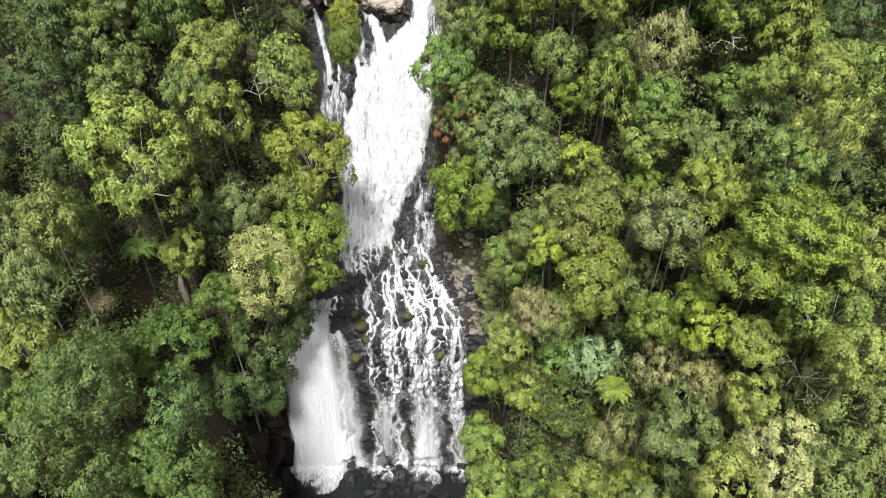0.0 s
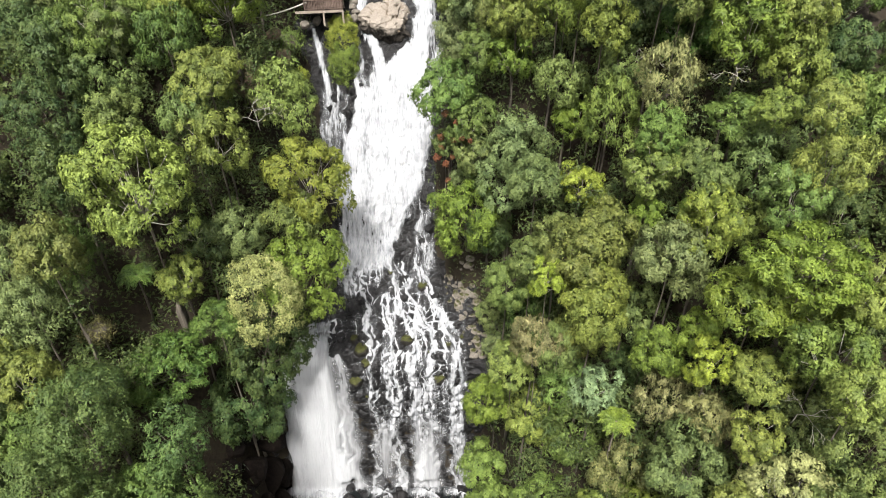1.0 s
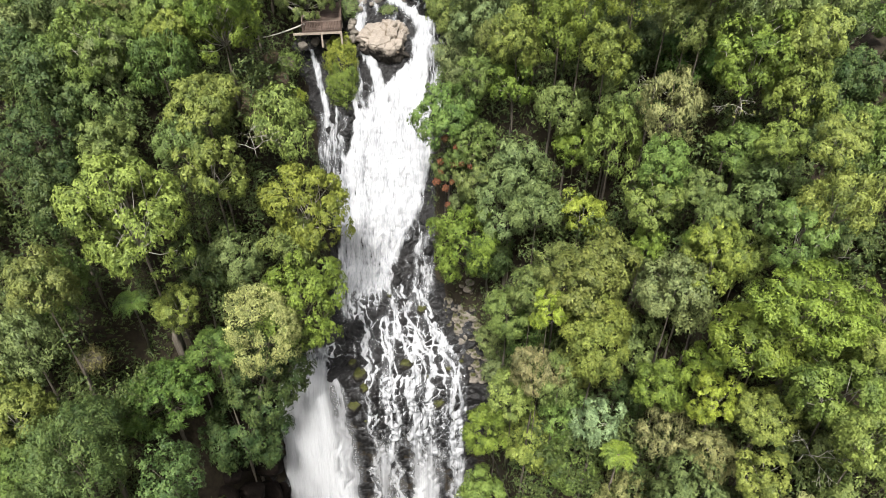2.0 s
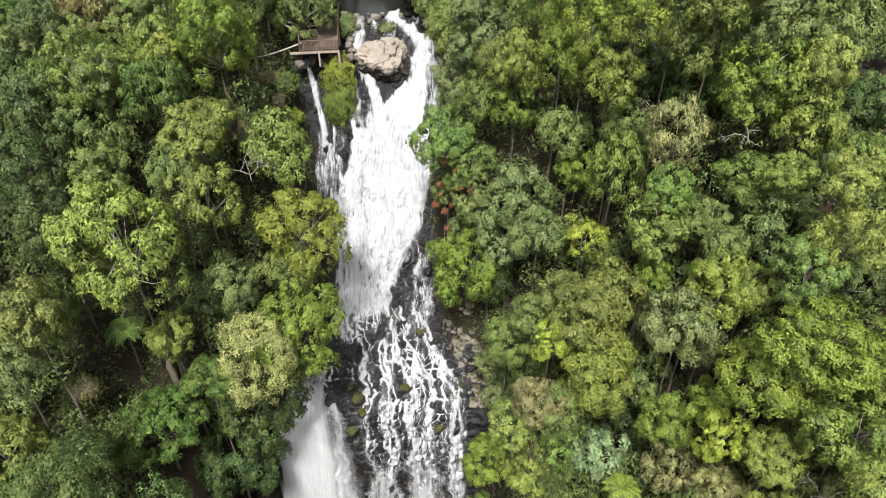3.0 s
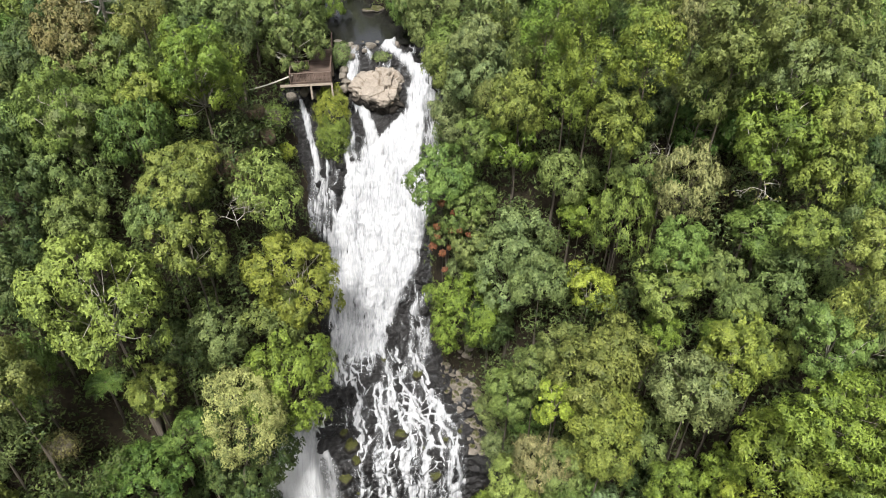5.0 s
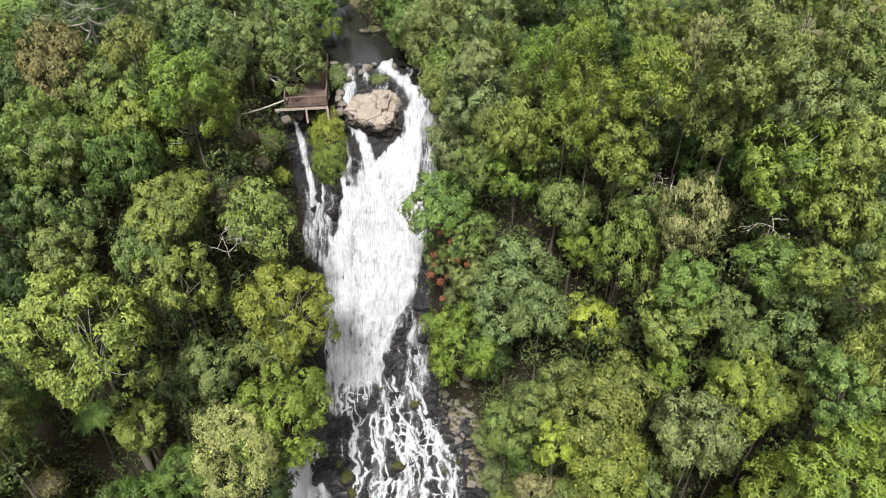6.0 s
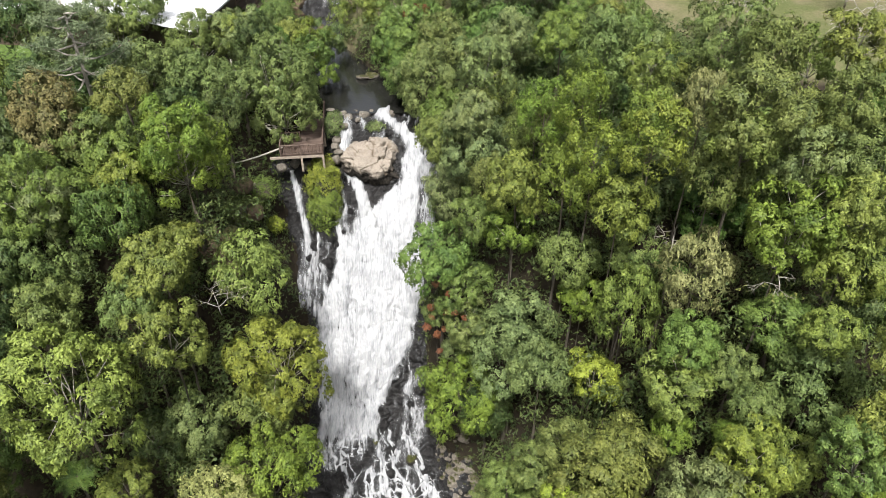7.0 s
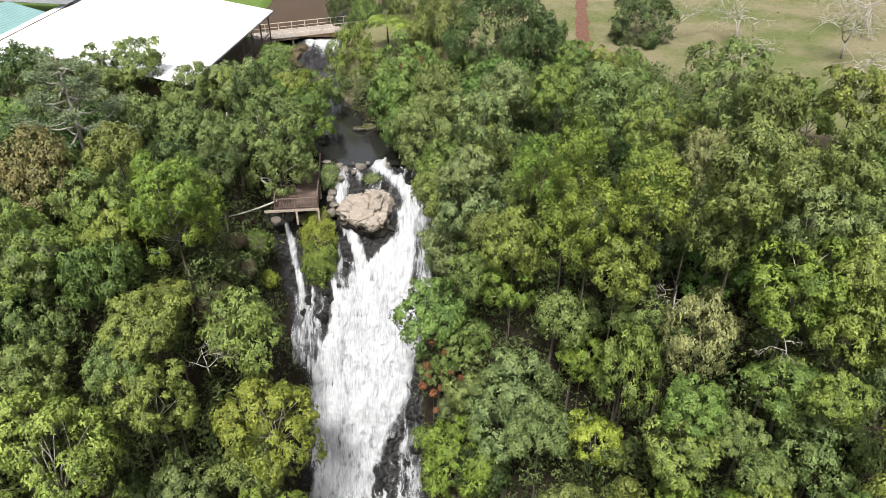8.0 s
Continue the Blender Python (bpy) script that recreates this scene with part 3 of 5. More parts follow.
# ---- trees ----
TINT = {"dark": (0.038, 0.071, 0.020), "mid": (0.105, 0.174, 0.036), "green": (0.056, 0.124, 0.022), "grey": (0.136, 0.184, 0.066), "dull": (0.122, 0.172, 0.046),
        "olive": (0.142, 0.188, 0.033), "lime": (0.122, 0.186, 0.021), "bright": (0.239, 0.308, 0.033), "yellow": (0.182, 0.220, 0.030), "pale": (0.188, 0.240, 0.050),
        "cream": (0.293, 0.323, 0.122), "tan": (0.205, 0.202, 0.078), "bronze": (0.130, 0.158, 0.038), "blue": (0.060, 0.116, 0.028), "mint": (0.167, 0.270, 0.125),
        "leafy": (0.130, 0.208, 0.042), "rust": (0.144, 0.128, 0.049), "red": (0.228, 0.080, 0.038)}
NAMES = {"dark": "deep green", "mid": "mid-green", "green": "fresh green", "grey": "grey-green", "dull": "dull green", "olive": "olive", "lime": "lime-green", "bright": "bright yellow-green",
         "yellow": "yellowish", "pale": "pale green", "cream": "cream-tipped green", "tan": "tan-green", "bronze": "bronze-green", "blue": "cool green", "mint": "silvery mint-green",
         "leafy": "leafy mid-green", "rust": "rusty brown-green", "red": "reddish"}
FORM = {"dome": "dense rounded", "clump": "billowing clumped", "layer": "flat-layered feathery", "open": "open branching", "droop": "fine drooping", "star": "large-leaved"}
# boughs, bough radius, crown height, bough flatness, depth of the gaps, tufts on a bough, tuft radius, leaf length, leaf width, droop
SHAPE = {"dome": (16, 0.42, 0.95, 0.85, 0.24, 12, 0.36, 0.25, 0.16, 0.25), "clump": (15, 0.43, 1.0, 0.95, 0.26, 13, 0.38, 0.19, 0.13, 0.2), "layer": (15, 0.46, 0.66, 0.42, 0.30, 14, 0.32, 0.28, 0.14, 0.1),
         "open": (17, 0.38, 0.9, 0.8, 0.38, 10, 0.38, 0.24, 0.16, 0.25), "droop": (18, 0.39, 1.05, 1.0, 0.26, 12, 0.36, 0.28, 0.12, 0.7), "star": (14, 0.40, 0.75, 0.5, 0.32, 5, 0.46, 0.46, 0.22, 0.35)}


def unit(v):
    return v / (np.linalg.norm(v, axis=-1, keepdims=True) + 1e-9)


def leaves(rng, c, n, length, width, droop):
    """Pointed leaves at the places c, facing n."""
    side = unit(np.cross(n, rng.normal(size=c.shape)))
    along = np.cross(side, n)
    along = unit(along - droop * np.array([0, 0, 1.0]))
    nn = unit(np.cross(along, side))
    k = rng.uniform(0.65, 1.35, (len(c), 1))
    L, W = length * k, width * k
    return np.stack([c + side * W * 0.5, c - side * W * 0.5, c + along * L - nn * L * 0.12], 1)


def crown_meshes(kind, radius, count, seed):
    """The crown and the limbs of one tree, about its own centre: boughs, tufts on the boughs, leaves on the tufts."""
    rng = np.random.default_rng(seed)
    nb, br, high, flat, gaps, nk, tr, ll, lw, droop = SHAPE[kind]
    grow = (radius / 2.6) ** 2
    nb, br = int(nb * 1.15 * grow), br / grow ** 0.45
    i = np.arange(nb) + 0.5
    zz = 1 - 1.8 * i / nb
    ang = i * 2.39996 + rng.uniform(0, 6)
    rr = np.sqrt(np.maximum(1 - zz * zz, 0))
    d = unit(np.stack([rr * np.cos(ang), rr * np.sin(ang), zz], 1) + rng.normal(scale=0.16, size=(nb, 3)))
    lobes = unit(rng.normal(size=(4, 3)) * np.array([1, 1, 0.5]))
    bulge = 0.86 + 0.30 * np.max(np.clip(d @ lobes.T, 0, 1) ** 3, 1)
    bs = br * rng.uniform(0.68, 1.22, nb)
    B = d * ((bulge - gaps * rng.random(nb)) * (1 - 0.75 * br))[:, None]
    td = unit(rng.normal(size=(nb, nk, 3)) + 0.9 * d[:, None, :] + np.array([0, 0, 0.55]))
    C = (B[:, None, :] + td * (bs[:, None, None] * rng.uniform(0.55, 0.95, (nb, nk, 1))) * np.array([1, 1, flat])).reshape(-1, 3)
    C = C * np.array([1, 1, high])
    size = (bs[:, None] * tr * rng.uniform(0.65, 1.25, (nb, nk))).ravel()
    out = td.reshape(-1, 3)
    which = rng.choice(len(C), count, p=size ** 2 / (size ** 2).sum())
    o = unit(rng.normal(size=(count, 3)) + 0.85 * out[which] + np.array([0, 0, 0.4]))
    depth = np.where(rng.random((count, 1)) < 0.12, rng.uniform(-0.6, 0.5, (count, 1)), rng.uniform(0.7, 1.05, (count, 1)))
    P = C[which] + o * size[which][:, None] * depth * np.array([1, 1, 0.5 + 0.5 * flat])
    n = unit(o * 0.9 + out[which] * 0.35 + np.array([0, 0, 0.45]) + rng.normal(scale=0.34, size=(count, 3)))
    crown = blades("crown_" + kind, leaves(rng, P * radius, n, ll, lw, droop))
    crown.shade_smooth()
    crown.normals_split_custom_set_from_vertices(np.repeat(unit(0.5 * o + 0.45 * out[which] + 0.35 * n), 3, 0).tolist())
    crown.materials.append(LEAF)
    bm = bmesh.new()
    root = Vector((0, 0, -0.55 * radius * high))
    airy = kind in ("open", "layer", "star")
    for a in range(0, nb, 2 if airy else 4):
        tip = Vector(B[a] * np.array([1, 1, high]) * radius)
        bend = Vector(rng.normal(scale=0.10 * radius, size=3))
        tube(bm, [root, root.lerp(tip, 0.5) + bend, tip], [min(0.012 * radius, 0.042), min(0.008 * radius, 0.03), 0.018], 4)
        if airy and a % 2 == 0:
            end = Vector(C[a * nk] * radius) * 1.06
            tube(bm, [tip, tip.lerp(end, 0.5) + bend * 0.12, end], [0.022, 0.018, 0.01], 3)
    limbs = bpy.data.meshes.new("limbs_" + kind)
    bm.to_mesh(limbs)
    bm.free()
    limbs.shade_smooth()
    limbs.materials.append(PALE_BARK if kind in ("open", "star") else BARK)
    return crown, limbs, high


CROWNS = {}
for ki, kind in enumerate(SHAPE):
    for big, (rad, cnt) in enumerate(((2.6, 5600), (4.0, 11500), (6.4, 28000))):
        if big == 2 and kind not in ("open", "dome"):
            continue
        for v in range(2):
            CROWNS[kind, big, v] = crown_meshes(kind, rad, cnt if kind != "star" else cnt // 4, 100 + ki * 10 + big * 3 + v)
trunk_meshes = []
for v in range(3):
    rng = np.random.default_rng(40 + v)
    bm = bmesh.new()
    pts = [(0.25 * rng.normal() * (0 < i < 5), 0.25 * rng.normal() * (0 < i < 5), i / 5) for i in range(6)]
    tube(bm, pts, [0.26, 0.21, 0.18, 0.16, 0.14, 0.11], 8)
    me = bpy.data.meshes.new("trunk")
    bm.to_mesh(me)
    bm.free()
    me.shade_smooth()
    me.materials.append(BARK)
    trunk_meshes.append(me)

PLANTED = []
tree_rng = random.Random(5)


def plant(kind, x, y, z, r, tint, group="trees of the gorge"):
    """One tree whose crown of radius r is centred at x, y, z; its trunk stands on the ground below."""
    big = 0 if r < 3.15 else 2 if r > 5.6 and kind in ("open", "dome") else 1
    crown, limbs, high = CROWNS[kind, big, tree_rng.randrange(2)]
    s = r / (2.6, 4.0, 6.4)[big]
    bx, by = x, y
    left, right = float(np.interp(y, EDGE_Y, EDGE_L)), float(np.interp(y, EDGE_Y, EDGE_R))
    if left - 0.5 < x < right + 0.5:
        by = y + 3.0
        left, right = float(np.interp(by, EDGE_Y, EDGE_L)), float(np.interp(by, EDGE_Y, EDGE_R))
        bx = left - 1.8 if x - left < right - x else right + 1.8
    low = float(ground_z(bx, by)) - 0.3
    z = max(z - (0.05 if kind == "layer" else 0.28) * r, low + 0.45 * r)
    name = "shrub" if r < 1.5 else "tree"
    label = NAMES[tint] + " " + name + " with a " + FORM[kind] + " crown on the slope"
    t = thing(name, label, name, bx, by, low, 0, group)
    head = Vector((x - bx, y - by, max(z - low - 0.45 * r * high, 0.4)))
    tr = part("trunk", trunk_meshes[tree_rng.randrange(3)], None, t)
    tr.matrix_basis = head.to_track_quat("Z", "Y").to_matrix().to_4x4() @ Matrix.Diagonal((0.42 * r / 2.5, 0.42 * r / 2.5, head.length, 1))
    turn, tall = tree_rng.uniform(0, 360), (1.05 if kind == "layer" else 1.3) * tree_rng.uniform(0.95, 1.08)
    for nm, me in (("bough", limbs), ("crown", crown)):
        ob = part(nm, me, None, t)
        ob.matrix_basis = pose(x - bx, y - by, z - low, tree_rng.uniform(-6, 6), tree_rng.uniform(-6, 6), turn) @ Matrix.Diagonal((s, s, s * tall, 1))
        if nm == "crown":
            c = TINT[tint]
            j = tree_rng.uniform(0.92, 1.08)
            ob.color = (c[0] * j * tree_rng.uniform(0.93, 1.07), c[1] * j, c[2] * j * tree_rng.uniform(0.9, 1.15), 1)
    PLANTED.append((x, y, z + 0.8 * r, r))
    return t


# the western side
plant("open", -24.3, 47.3, 38.7, 5.08, "pale")
plant("open", -18.6, 51.2, 39.5, 2.74, "olive")
plant("open", -18.9, 53.9, 44.0, 2.81, "olive")
plant("dome", -14.0, 57.9, 39.9, 2.91, "leafy")
plant("open", -12.0, 53.9, 34.3, 4.26, "yellow")
plant("dome", -12.3, 47.6, 28.2, 4.0, "lime")
plant("clump", -14.6, 44.1, 29.1, 3.58, "cream")
plant("layer", -24.7, 43.1, 20.5, 4.54, "green")
plant("dome", -16.7, 46.9, 13.6, 4.45, "dark")
plant("layer", -19.8, 44.5, 25.0, 2.26, "green")
plant("open", -22.5, 46.0, 28.9, 2.32, "olive")
plant("dome", -30.0, 41.8, 35.9, 2.6, "bronze")
plant("dome", -32.2, 52.5, 41.3, 3.20, "dark")
plant("open", -27.3, 57.0, 48.0, 3.45, "olive")
plant("droop", -22.5, 56.5, 46.1, 2.56, "green")
plant("dome", -28.3, 55.6, 43.0, 3.17, "dull")
plant("dome", -18.5, 51.0, 30.2, 2.35, "grey")
plant("dome", -30.5, 49.1, 38.0, 2.67, "dark")
plant("dome", -13.2, 51.9, 30.6, 2.64, "dull")
plant("dome", -31.0, 54.6, 45.1, 2.87, "dark")
plant("clump", -25.7, 31.2, 29.0, 4.02, "blue")
plant("clump", -19.1, 30.8, 27.0, 2.68, "blue")
plant("clump", -19.0, 28.2, 22.9, 3.03, "blue")
plant("clump", -24.7, 27.2, 23.9, 2.63, "blue")
plant("clump", -27.2, 27.0, 28.5, 2.52, "blue")
plant("open", -32.4, 36.0, 28.1, 2.96, "olive")
plant("dome", -19.9, 46.3, 12.1, 5.03, "dark")
plant("open", -18.4, 60.8, 49.8, 2.72, "lime")
plant("open", -22.4, 59.0, 47.2, 2.38, "olive")
plant("open", -26.4, 56.5, 47.0, 2.47, "grey")
plant("open", -23.6, 61.2, 47.5, 2.53, "olive")
plant("dome", -20.8, 52.3, 41.4, 2.02, "dull")
plant("dome", -26.7, 51.9, 41.2, 2.32, "dull")
# the western crest
plant("open", -18.8, 62.6, 47.5, 3.91, "lime")
plant("dome", -28.3, 63.4, 49.1, 2.56, "rust")
plant("open", -14.0, 75.7, 44.4, 3.20, "dull")
plant("droop", -9.4, 100.6, 42.9, 3.06, "olive")
plant("open", -14.6, 77.6, 46.4, 4.18, "dull")
plant("open", -13.2, 89.2, 44.7, 2.46, "lime")
plant("dome", -28.9, 64.2, 50.5, 2.44, "rust")
plant("dome", -23.5, 65.5, 50.7, 2.11, "bronze")
plant("open", -23.8, 83.6, 46.8, 3.28, "dull")
plant("dome", -38.4, 81.4, 50.6, 3.05, "dark")
plant("open", -21.8, 89.4, 45.6, 2.82, "pale")
plant("dome", -35.9, 76.2, 46.8, 2.6, "dark")
plant("dome", -26.0, 77.1, 48.0, 2.47, "dull")
plant("open", -17.4, 75.1, 46.7, 2.33, "dull")
plant("dome", -18.2, 71.0, 46.1, 2.23, "dark")
plant("dome", -33.2, 64.3, 47.9, 2.95, "dark")
plant("open", -26.2, 63.2, 48.4, 2.62, "dull")
# the eastern side, low
plant("open", 8.0, 41.3, 33.2, 1.48, "bright")
plant("droop", 7.6, 41.2, 26.6, 2.24, "tan")
plant("dome", 11.2, 43.3, 34.4, 3.13, "bronze")
plant("dome", 12.0, 41.5, 32.1, 2.55, "olive")
plant("dome", 16.4, 39.8, 37.4, 2.48, "grey")
plant("open", 18.9, 40.6, 39.6, 2.48, "yellow")
plant("layer", 22.7, 34.1, 41.3, 3.76, "lime")
plant("layer", 20.6, 34.4, 37.6, 3.06, "lime")
plant("open", 26.4, 32.9, 40.3, 2.18, "pale")
plant("open", 18.6, 36.6, 32.8, 1.80, "lime")
plant("open", 18.6, 33.6, 32.6, 1.82, "bright")
plant("dome", 16.2, 36.8, 30.4, 2.00, "lime")
plant("layer", 21.2, 31.7, 33.3, 2.20, "olive")
plant("open", 24.1, 30.9, 37.3, 2.95, "olive")
plant("star", 12.4, 37.9, 24.3, 2.43, "mint")
plant("droop", 17.2, 35.0, 26.5, 2.25, "tan")
plant("open", 19.2, 32.7, 28.3, 2.09, "tan")
plant("dome", 17.8, 29.6, 25.6, 3.52, "grey")
plant("open", 20.3, 28.4, 31.6, 1.85, "pale")
plant("open", 21.7, 25.3, 29.6, 3.27, "cream")
plant("dome", 27.1, 26.8, 30.2, 3.28, "dull")
plant("dome", 8.7, 42.7, 14.6, 3.04, "pale")
plant("dome", 12.3, 40.5, 12.4, 3.41, "leafy")
plant("dome", 3.6, 39.9, 20.1, 1.98, "lime")
plant("dome", 3.6, 39.3, 10.5, 2.33, "leafy")
plant("dome", 24.7, 31.0, 30.8, 2.07, "dull")
plant("dome", 6.0, 41.7, 22.4, 2.17, "pale")
plant("dome", 9.5, 35.9, 8.1, 3.22, "leafy")
plant("dome", 5.1, 38.8, 4.2, 2.72, "leafy")
plant("open", 14.4, 33.3, 14.9, 2.85, "olive")
plant("open", 16.5, 30.6, 16.7, 2.36, "yellow")
plant("dome", 18.4, 24.1, 28.8, 2.36, "pale")
plant("dome", 24.1, 23.1, 30.2, 2.40, "dull")
plant("open", 24.1, 27.2, 37.9, 2.31, "pale")
plant("dome", 15.0, 42.0, 29.5, 2.42, "dull")
plant("droop", 15.0, 34.4, 18.6, 2.56, "tan")
plant("open", 24.3, 40.9, 49.0, 1.82, "pale")
plant("droop", 24.4, 38.9, 45.8, 2.27, "pale")
plant("open", 22.3, 37.9, 43.9, 2.17, "mid")
plant("open", 20.8, 40.8, 39.5, 2.17, "olive")
plant("open", 18.6, 42.9, 38.7, 1.54, "lime")
plant("dome", 19.6, 43.6, 40.8, 1.60, "dull")
plant("dome", 12.5, 43.9, 36.1, 2.44, "bronze")
plant("dome", 11.7, 39.7, 31.1, 2.28, "olive")
plant("droop", 9.6, 40.7, 26.2, 2.24, "dull")
plant("dome", 17.6, 40.8, 34.8, 2.46, "grey")
plant("dome", 10.7, 40.9, 21.2, 2.49, "leafy")
plant("dome", 11.2, 41.8, 26.7, 2.13, "olive")
plant("dome", 15.8, 40.7, 23.7, 1.98, "dark")
# the eastern side
plant("dome", 2.4, 55.4, 20.8, 3.7, "lime")
plant("dome", 6.1, 55.8, 32.6, 3.21, "grey")
plant("open", 12.0, 51.8, 34.6, 2.20, "bright")
plant("open", 11.4, 56.2, 38.4, 2.04, "lime")
plant("droop", 13.4, 51.9, 41.9, 2.54, "olive")
plant("droop", 17.3, 51.1, 45.3, 2.56, "tan")
plant("dome", 16.1, 46.8, 43.2, 1.82, "leafy")
plant("open", 15.5, 45.8, 40.5, 2.47, "leafy")
plant("open", 19.4, 46.7, 40.6, 1.75, "dull")
plant("open", 21.5, 49.9, 49.9, 3.02, "lime")
plant("open", 25.2, 49.0, 51.7, 2.25, "pale")
plant("dome", 24.9, 48.7, 48.0, 2.47, "olive")
plant("open", 22.7, 44.3, 46.4, 1.71, "olive")
plant("layer", 22.0, 48.3, 43.1, 2.43, "mid")
plant("dome", 23.0, 44.8, 42.2, 2.68, "dull")
plant("dome", 15.6, 44.7, 36.8, 1.42, "lime")
plant("dome", 6.4, 56.1, 35.9, 2.80, "grey")
plant("dome", 8.2, 52.8, 34.0, 2.40, "grey")
plant("dome", 4.4, 55.6, 26.2, 2.57, "dark")
plant("dome", 12.4, 54.4, 48.1, 2.11, "olive")
plant("clump", 13.9, 54.8, 53.1, 2.36, "yellow")
plant("clump", 10.7, 56.4, 51.1, 2.11, "lime")
plant("open", 23.2, 53.4, 52.6, 2.55, "grey")
plant("dome", 18.1, 54.3, 50.7, 2.13, "bronze")
plant("dome", 18.7, 52.8, 53.8, 1.96, "olive")
plant("dome", 27.1, 52.8, 53.4, 2.31, "dull")
plant("clump", 14.0, 56.0, 53.2, 2.06, "lime")
plant("dome", 19.0, 53.5, 56.0, 2.85, "bronze")
plant("droop", 16.6, 55.1, 55.4, 1.75, "tan")
plant("droop", 24.0, 55.7, 53.7, 2.43, "bronze")
plant("dome", 25.6, 54.7, 55.7, 2.10, "bronze")
plant("dome", 14.1, 54.9, 44.2, 2.01, "dull")
plant("dome", 9.6, 46.7, 33.1, 1.96, "dull")
plant("dome", 5.7, 47.8, 26.4, 2.19, "dull")
plant("dome", 7.6, 46.7, 30.4, 2.06, "dull")
# the eastern crest
plant("open", 5.9, 58.6, 43.0, 2.18, "lime")
plant("dome", 6.0, 58.5, 47.3, 2.18, "olive")
plant("clump", 9.2, 57.6, 48.3, 2.36, "lime")
plant("dome", 3.6, 66.0, 46.4, 2.97, "grey")
plant("open", 0.6, 61.2, 38.8, 3.14, "mid")
plant("clump", 7.6, 62.9, 49.4, 2.35, "bronze")
plant("open", 2.8, 58.1, 33.7, 2.23, "dull")
plant("clump", 7.8, 60.4, 52.0, 1.97, "lime")
plant("clump", 10.0, 58.7, 53.8, 1.97, "lime")
plant("dome", 23.5, 70.8, 53.4, 3.77, "dull")
plant("dome", 25.7, 67.1, 54.0, 2.38, "bronze")
plant("open", 14.6, 60.5, 54.9, 1.91, "olive")
plant("dome", 13.0, 66.3, 54.4, 2.59, "dull")
plant("open", 11.0, 75.2, 51.6, 2.34, "olive")
plant("dome", 7.6, 97.3, 48.7, 6.38, "dark")
plant("dome", 26.4, 108.2, 46.5, 4.40, "dark")
plant("open", 4.0, 68.9, 51.6, 2.53, "grey")
plant("open", 3.1, 65.5, 48.9, 2.44, "grey")
plant("open", -2.9, 93.9, 41.7, 3.73, "leafy")
plant("droop", 0.5, 102.2, 46.8, 4.12, "bronze")
plant("dome", 12.5, 98.6, 48.0, 3.01, "dark")
plant("open", 15.6, 93.0, 48.0, 2.03, "mid")
plant("dome", 7.1, 79.3, 49.7, 2.59, "grey")
plant("dome", 0.4, 70.0, 44.4, 2.12, "dull")
plant("dome", 1.4, 67.0, 41.3, 2.23, "grey")
plant("dome", 4.8, 63.0, 45.1, 2.11, "bronze")
plant("open", 3.0, 60.9, 42.9, 2.01, "mid")
plant("open", 29.2, 63.1, 55.9, 2.41, "olive")
plant("open", 29.8, 69.0, 52.0, 2.21, "olive")
plant("open", 2.0, 59.4, 36.1, 2.05, "mid")
plant("dome", 9.9, 57.0, 41.8, 2.26, "dull")
# beside the pool and before the hall
plant("dome", -13.4, 79.6, 43.4, 2.3, "dull")
plant("dome", -15.4, 91.4, 43.6, 2.2, "pale")
plant("dome", -18.2, 96.0, 43.8, 2.2, "dull")
plant("droop", -7.5, 119.5, 46.0, 3.2, "dark")
plant("droop", -3.4, 117.0, 46.4, 3.3, "dull")
plant("droop", 0.6, 112.5, 46.4, 3.2, "dull")
plant("dome", -0.6, 107.5, 44.4, 2.4, "mid")
for x, y, z in ((-3.2, 92.4, 46.6), (-5.4, 93.2, 45.4), (-2.2, 94.6, 46.6), (-1.0, 93.4, 46.8)):
    plant("open", x, y, z, 0.5, "red")
plant("dome", -2.6, 86.8, 43.0, 2.6, "mid")
plant("open", -4.4, 90.6, 43.4, 2.4, "mid")
plant("open", -6.8, 97.0, 43.2, 2.0, "olive")
plant("open", -12.6, 86.0, 45.0, 2.3, "mid")
plant("open", -11.8, 91.0, 44.4, 2.1, "dull")
plant("open", -11.0, 84.6, 42.8, 1.2, "lime")
plant("open", -4.6, 86.4, 44.6, 2.1, "green")
plant("dome", -3.2, 82.0, 43.8, 2.0, "mid")
plant("dome", -0.6, 79.0, 43.6, 3.2, "grey")
plant("dome", 0.8, 85.2, 46.0, 3.4, "dull")
plant("dome", 1.2, 74.6, 44.0, 2.6, "mid")
plant("dome", -21.5, 77.0, 46.6, 3.0, "dull")
plant("open", -20.9, 89.0, 46.6, 3.0, "grey")
for x, y, z, r, tint in ((-29.2, 86.5, 49.8, 2.9, "dull"), (-33.4, 85.6, 49.4, 1.9, "grey"), (-38.4, 84.0, 49.6, 2.5, "mid"), (-24.4, 87.6, 47.6, 1.8, "dull"), (-22.4, 89.6, 46.6, 1.7, "pale"), (-36.0, 80.8, 48.6, 2.4, "grey"), (-30.8, 83.0, 48.2, 2.2, "dull")):
    plant("open", x, y, z, r, tint, "trees before the hall")
plant("droop", -12.6, 118.0, 46.0, 2.6, "dark")
plant("droop", -9.4, 114.6, 45.6, 2.4, "mid")
plant("dome", 5.0, 52.4, 17.6, 1.7, "grey")
plant("dome", 5.6, 49.4, 15.6, 1.8, "grey")
plant("dome", 6.6, 45.8, 12.0, 2.0, "dull")
plant("open", 5.4, 46.4, 10.0, 1.7, "lime")

# more of the same wood between and behind them
fill_rng = random.Random(11)
KNOWN = np.array(PLANTED)


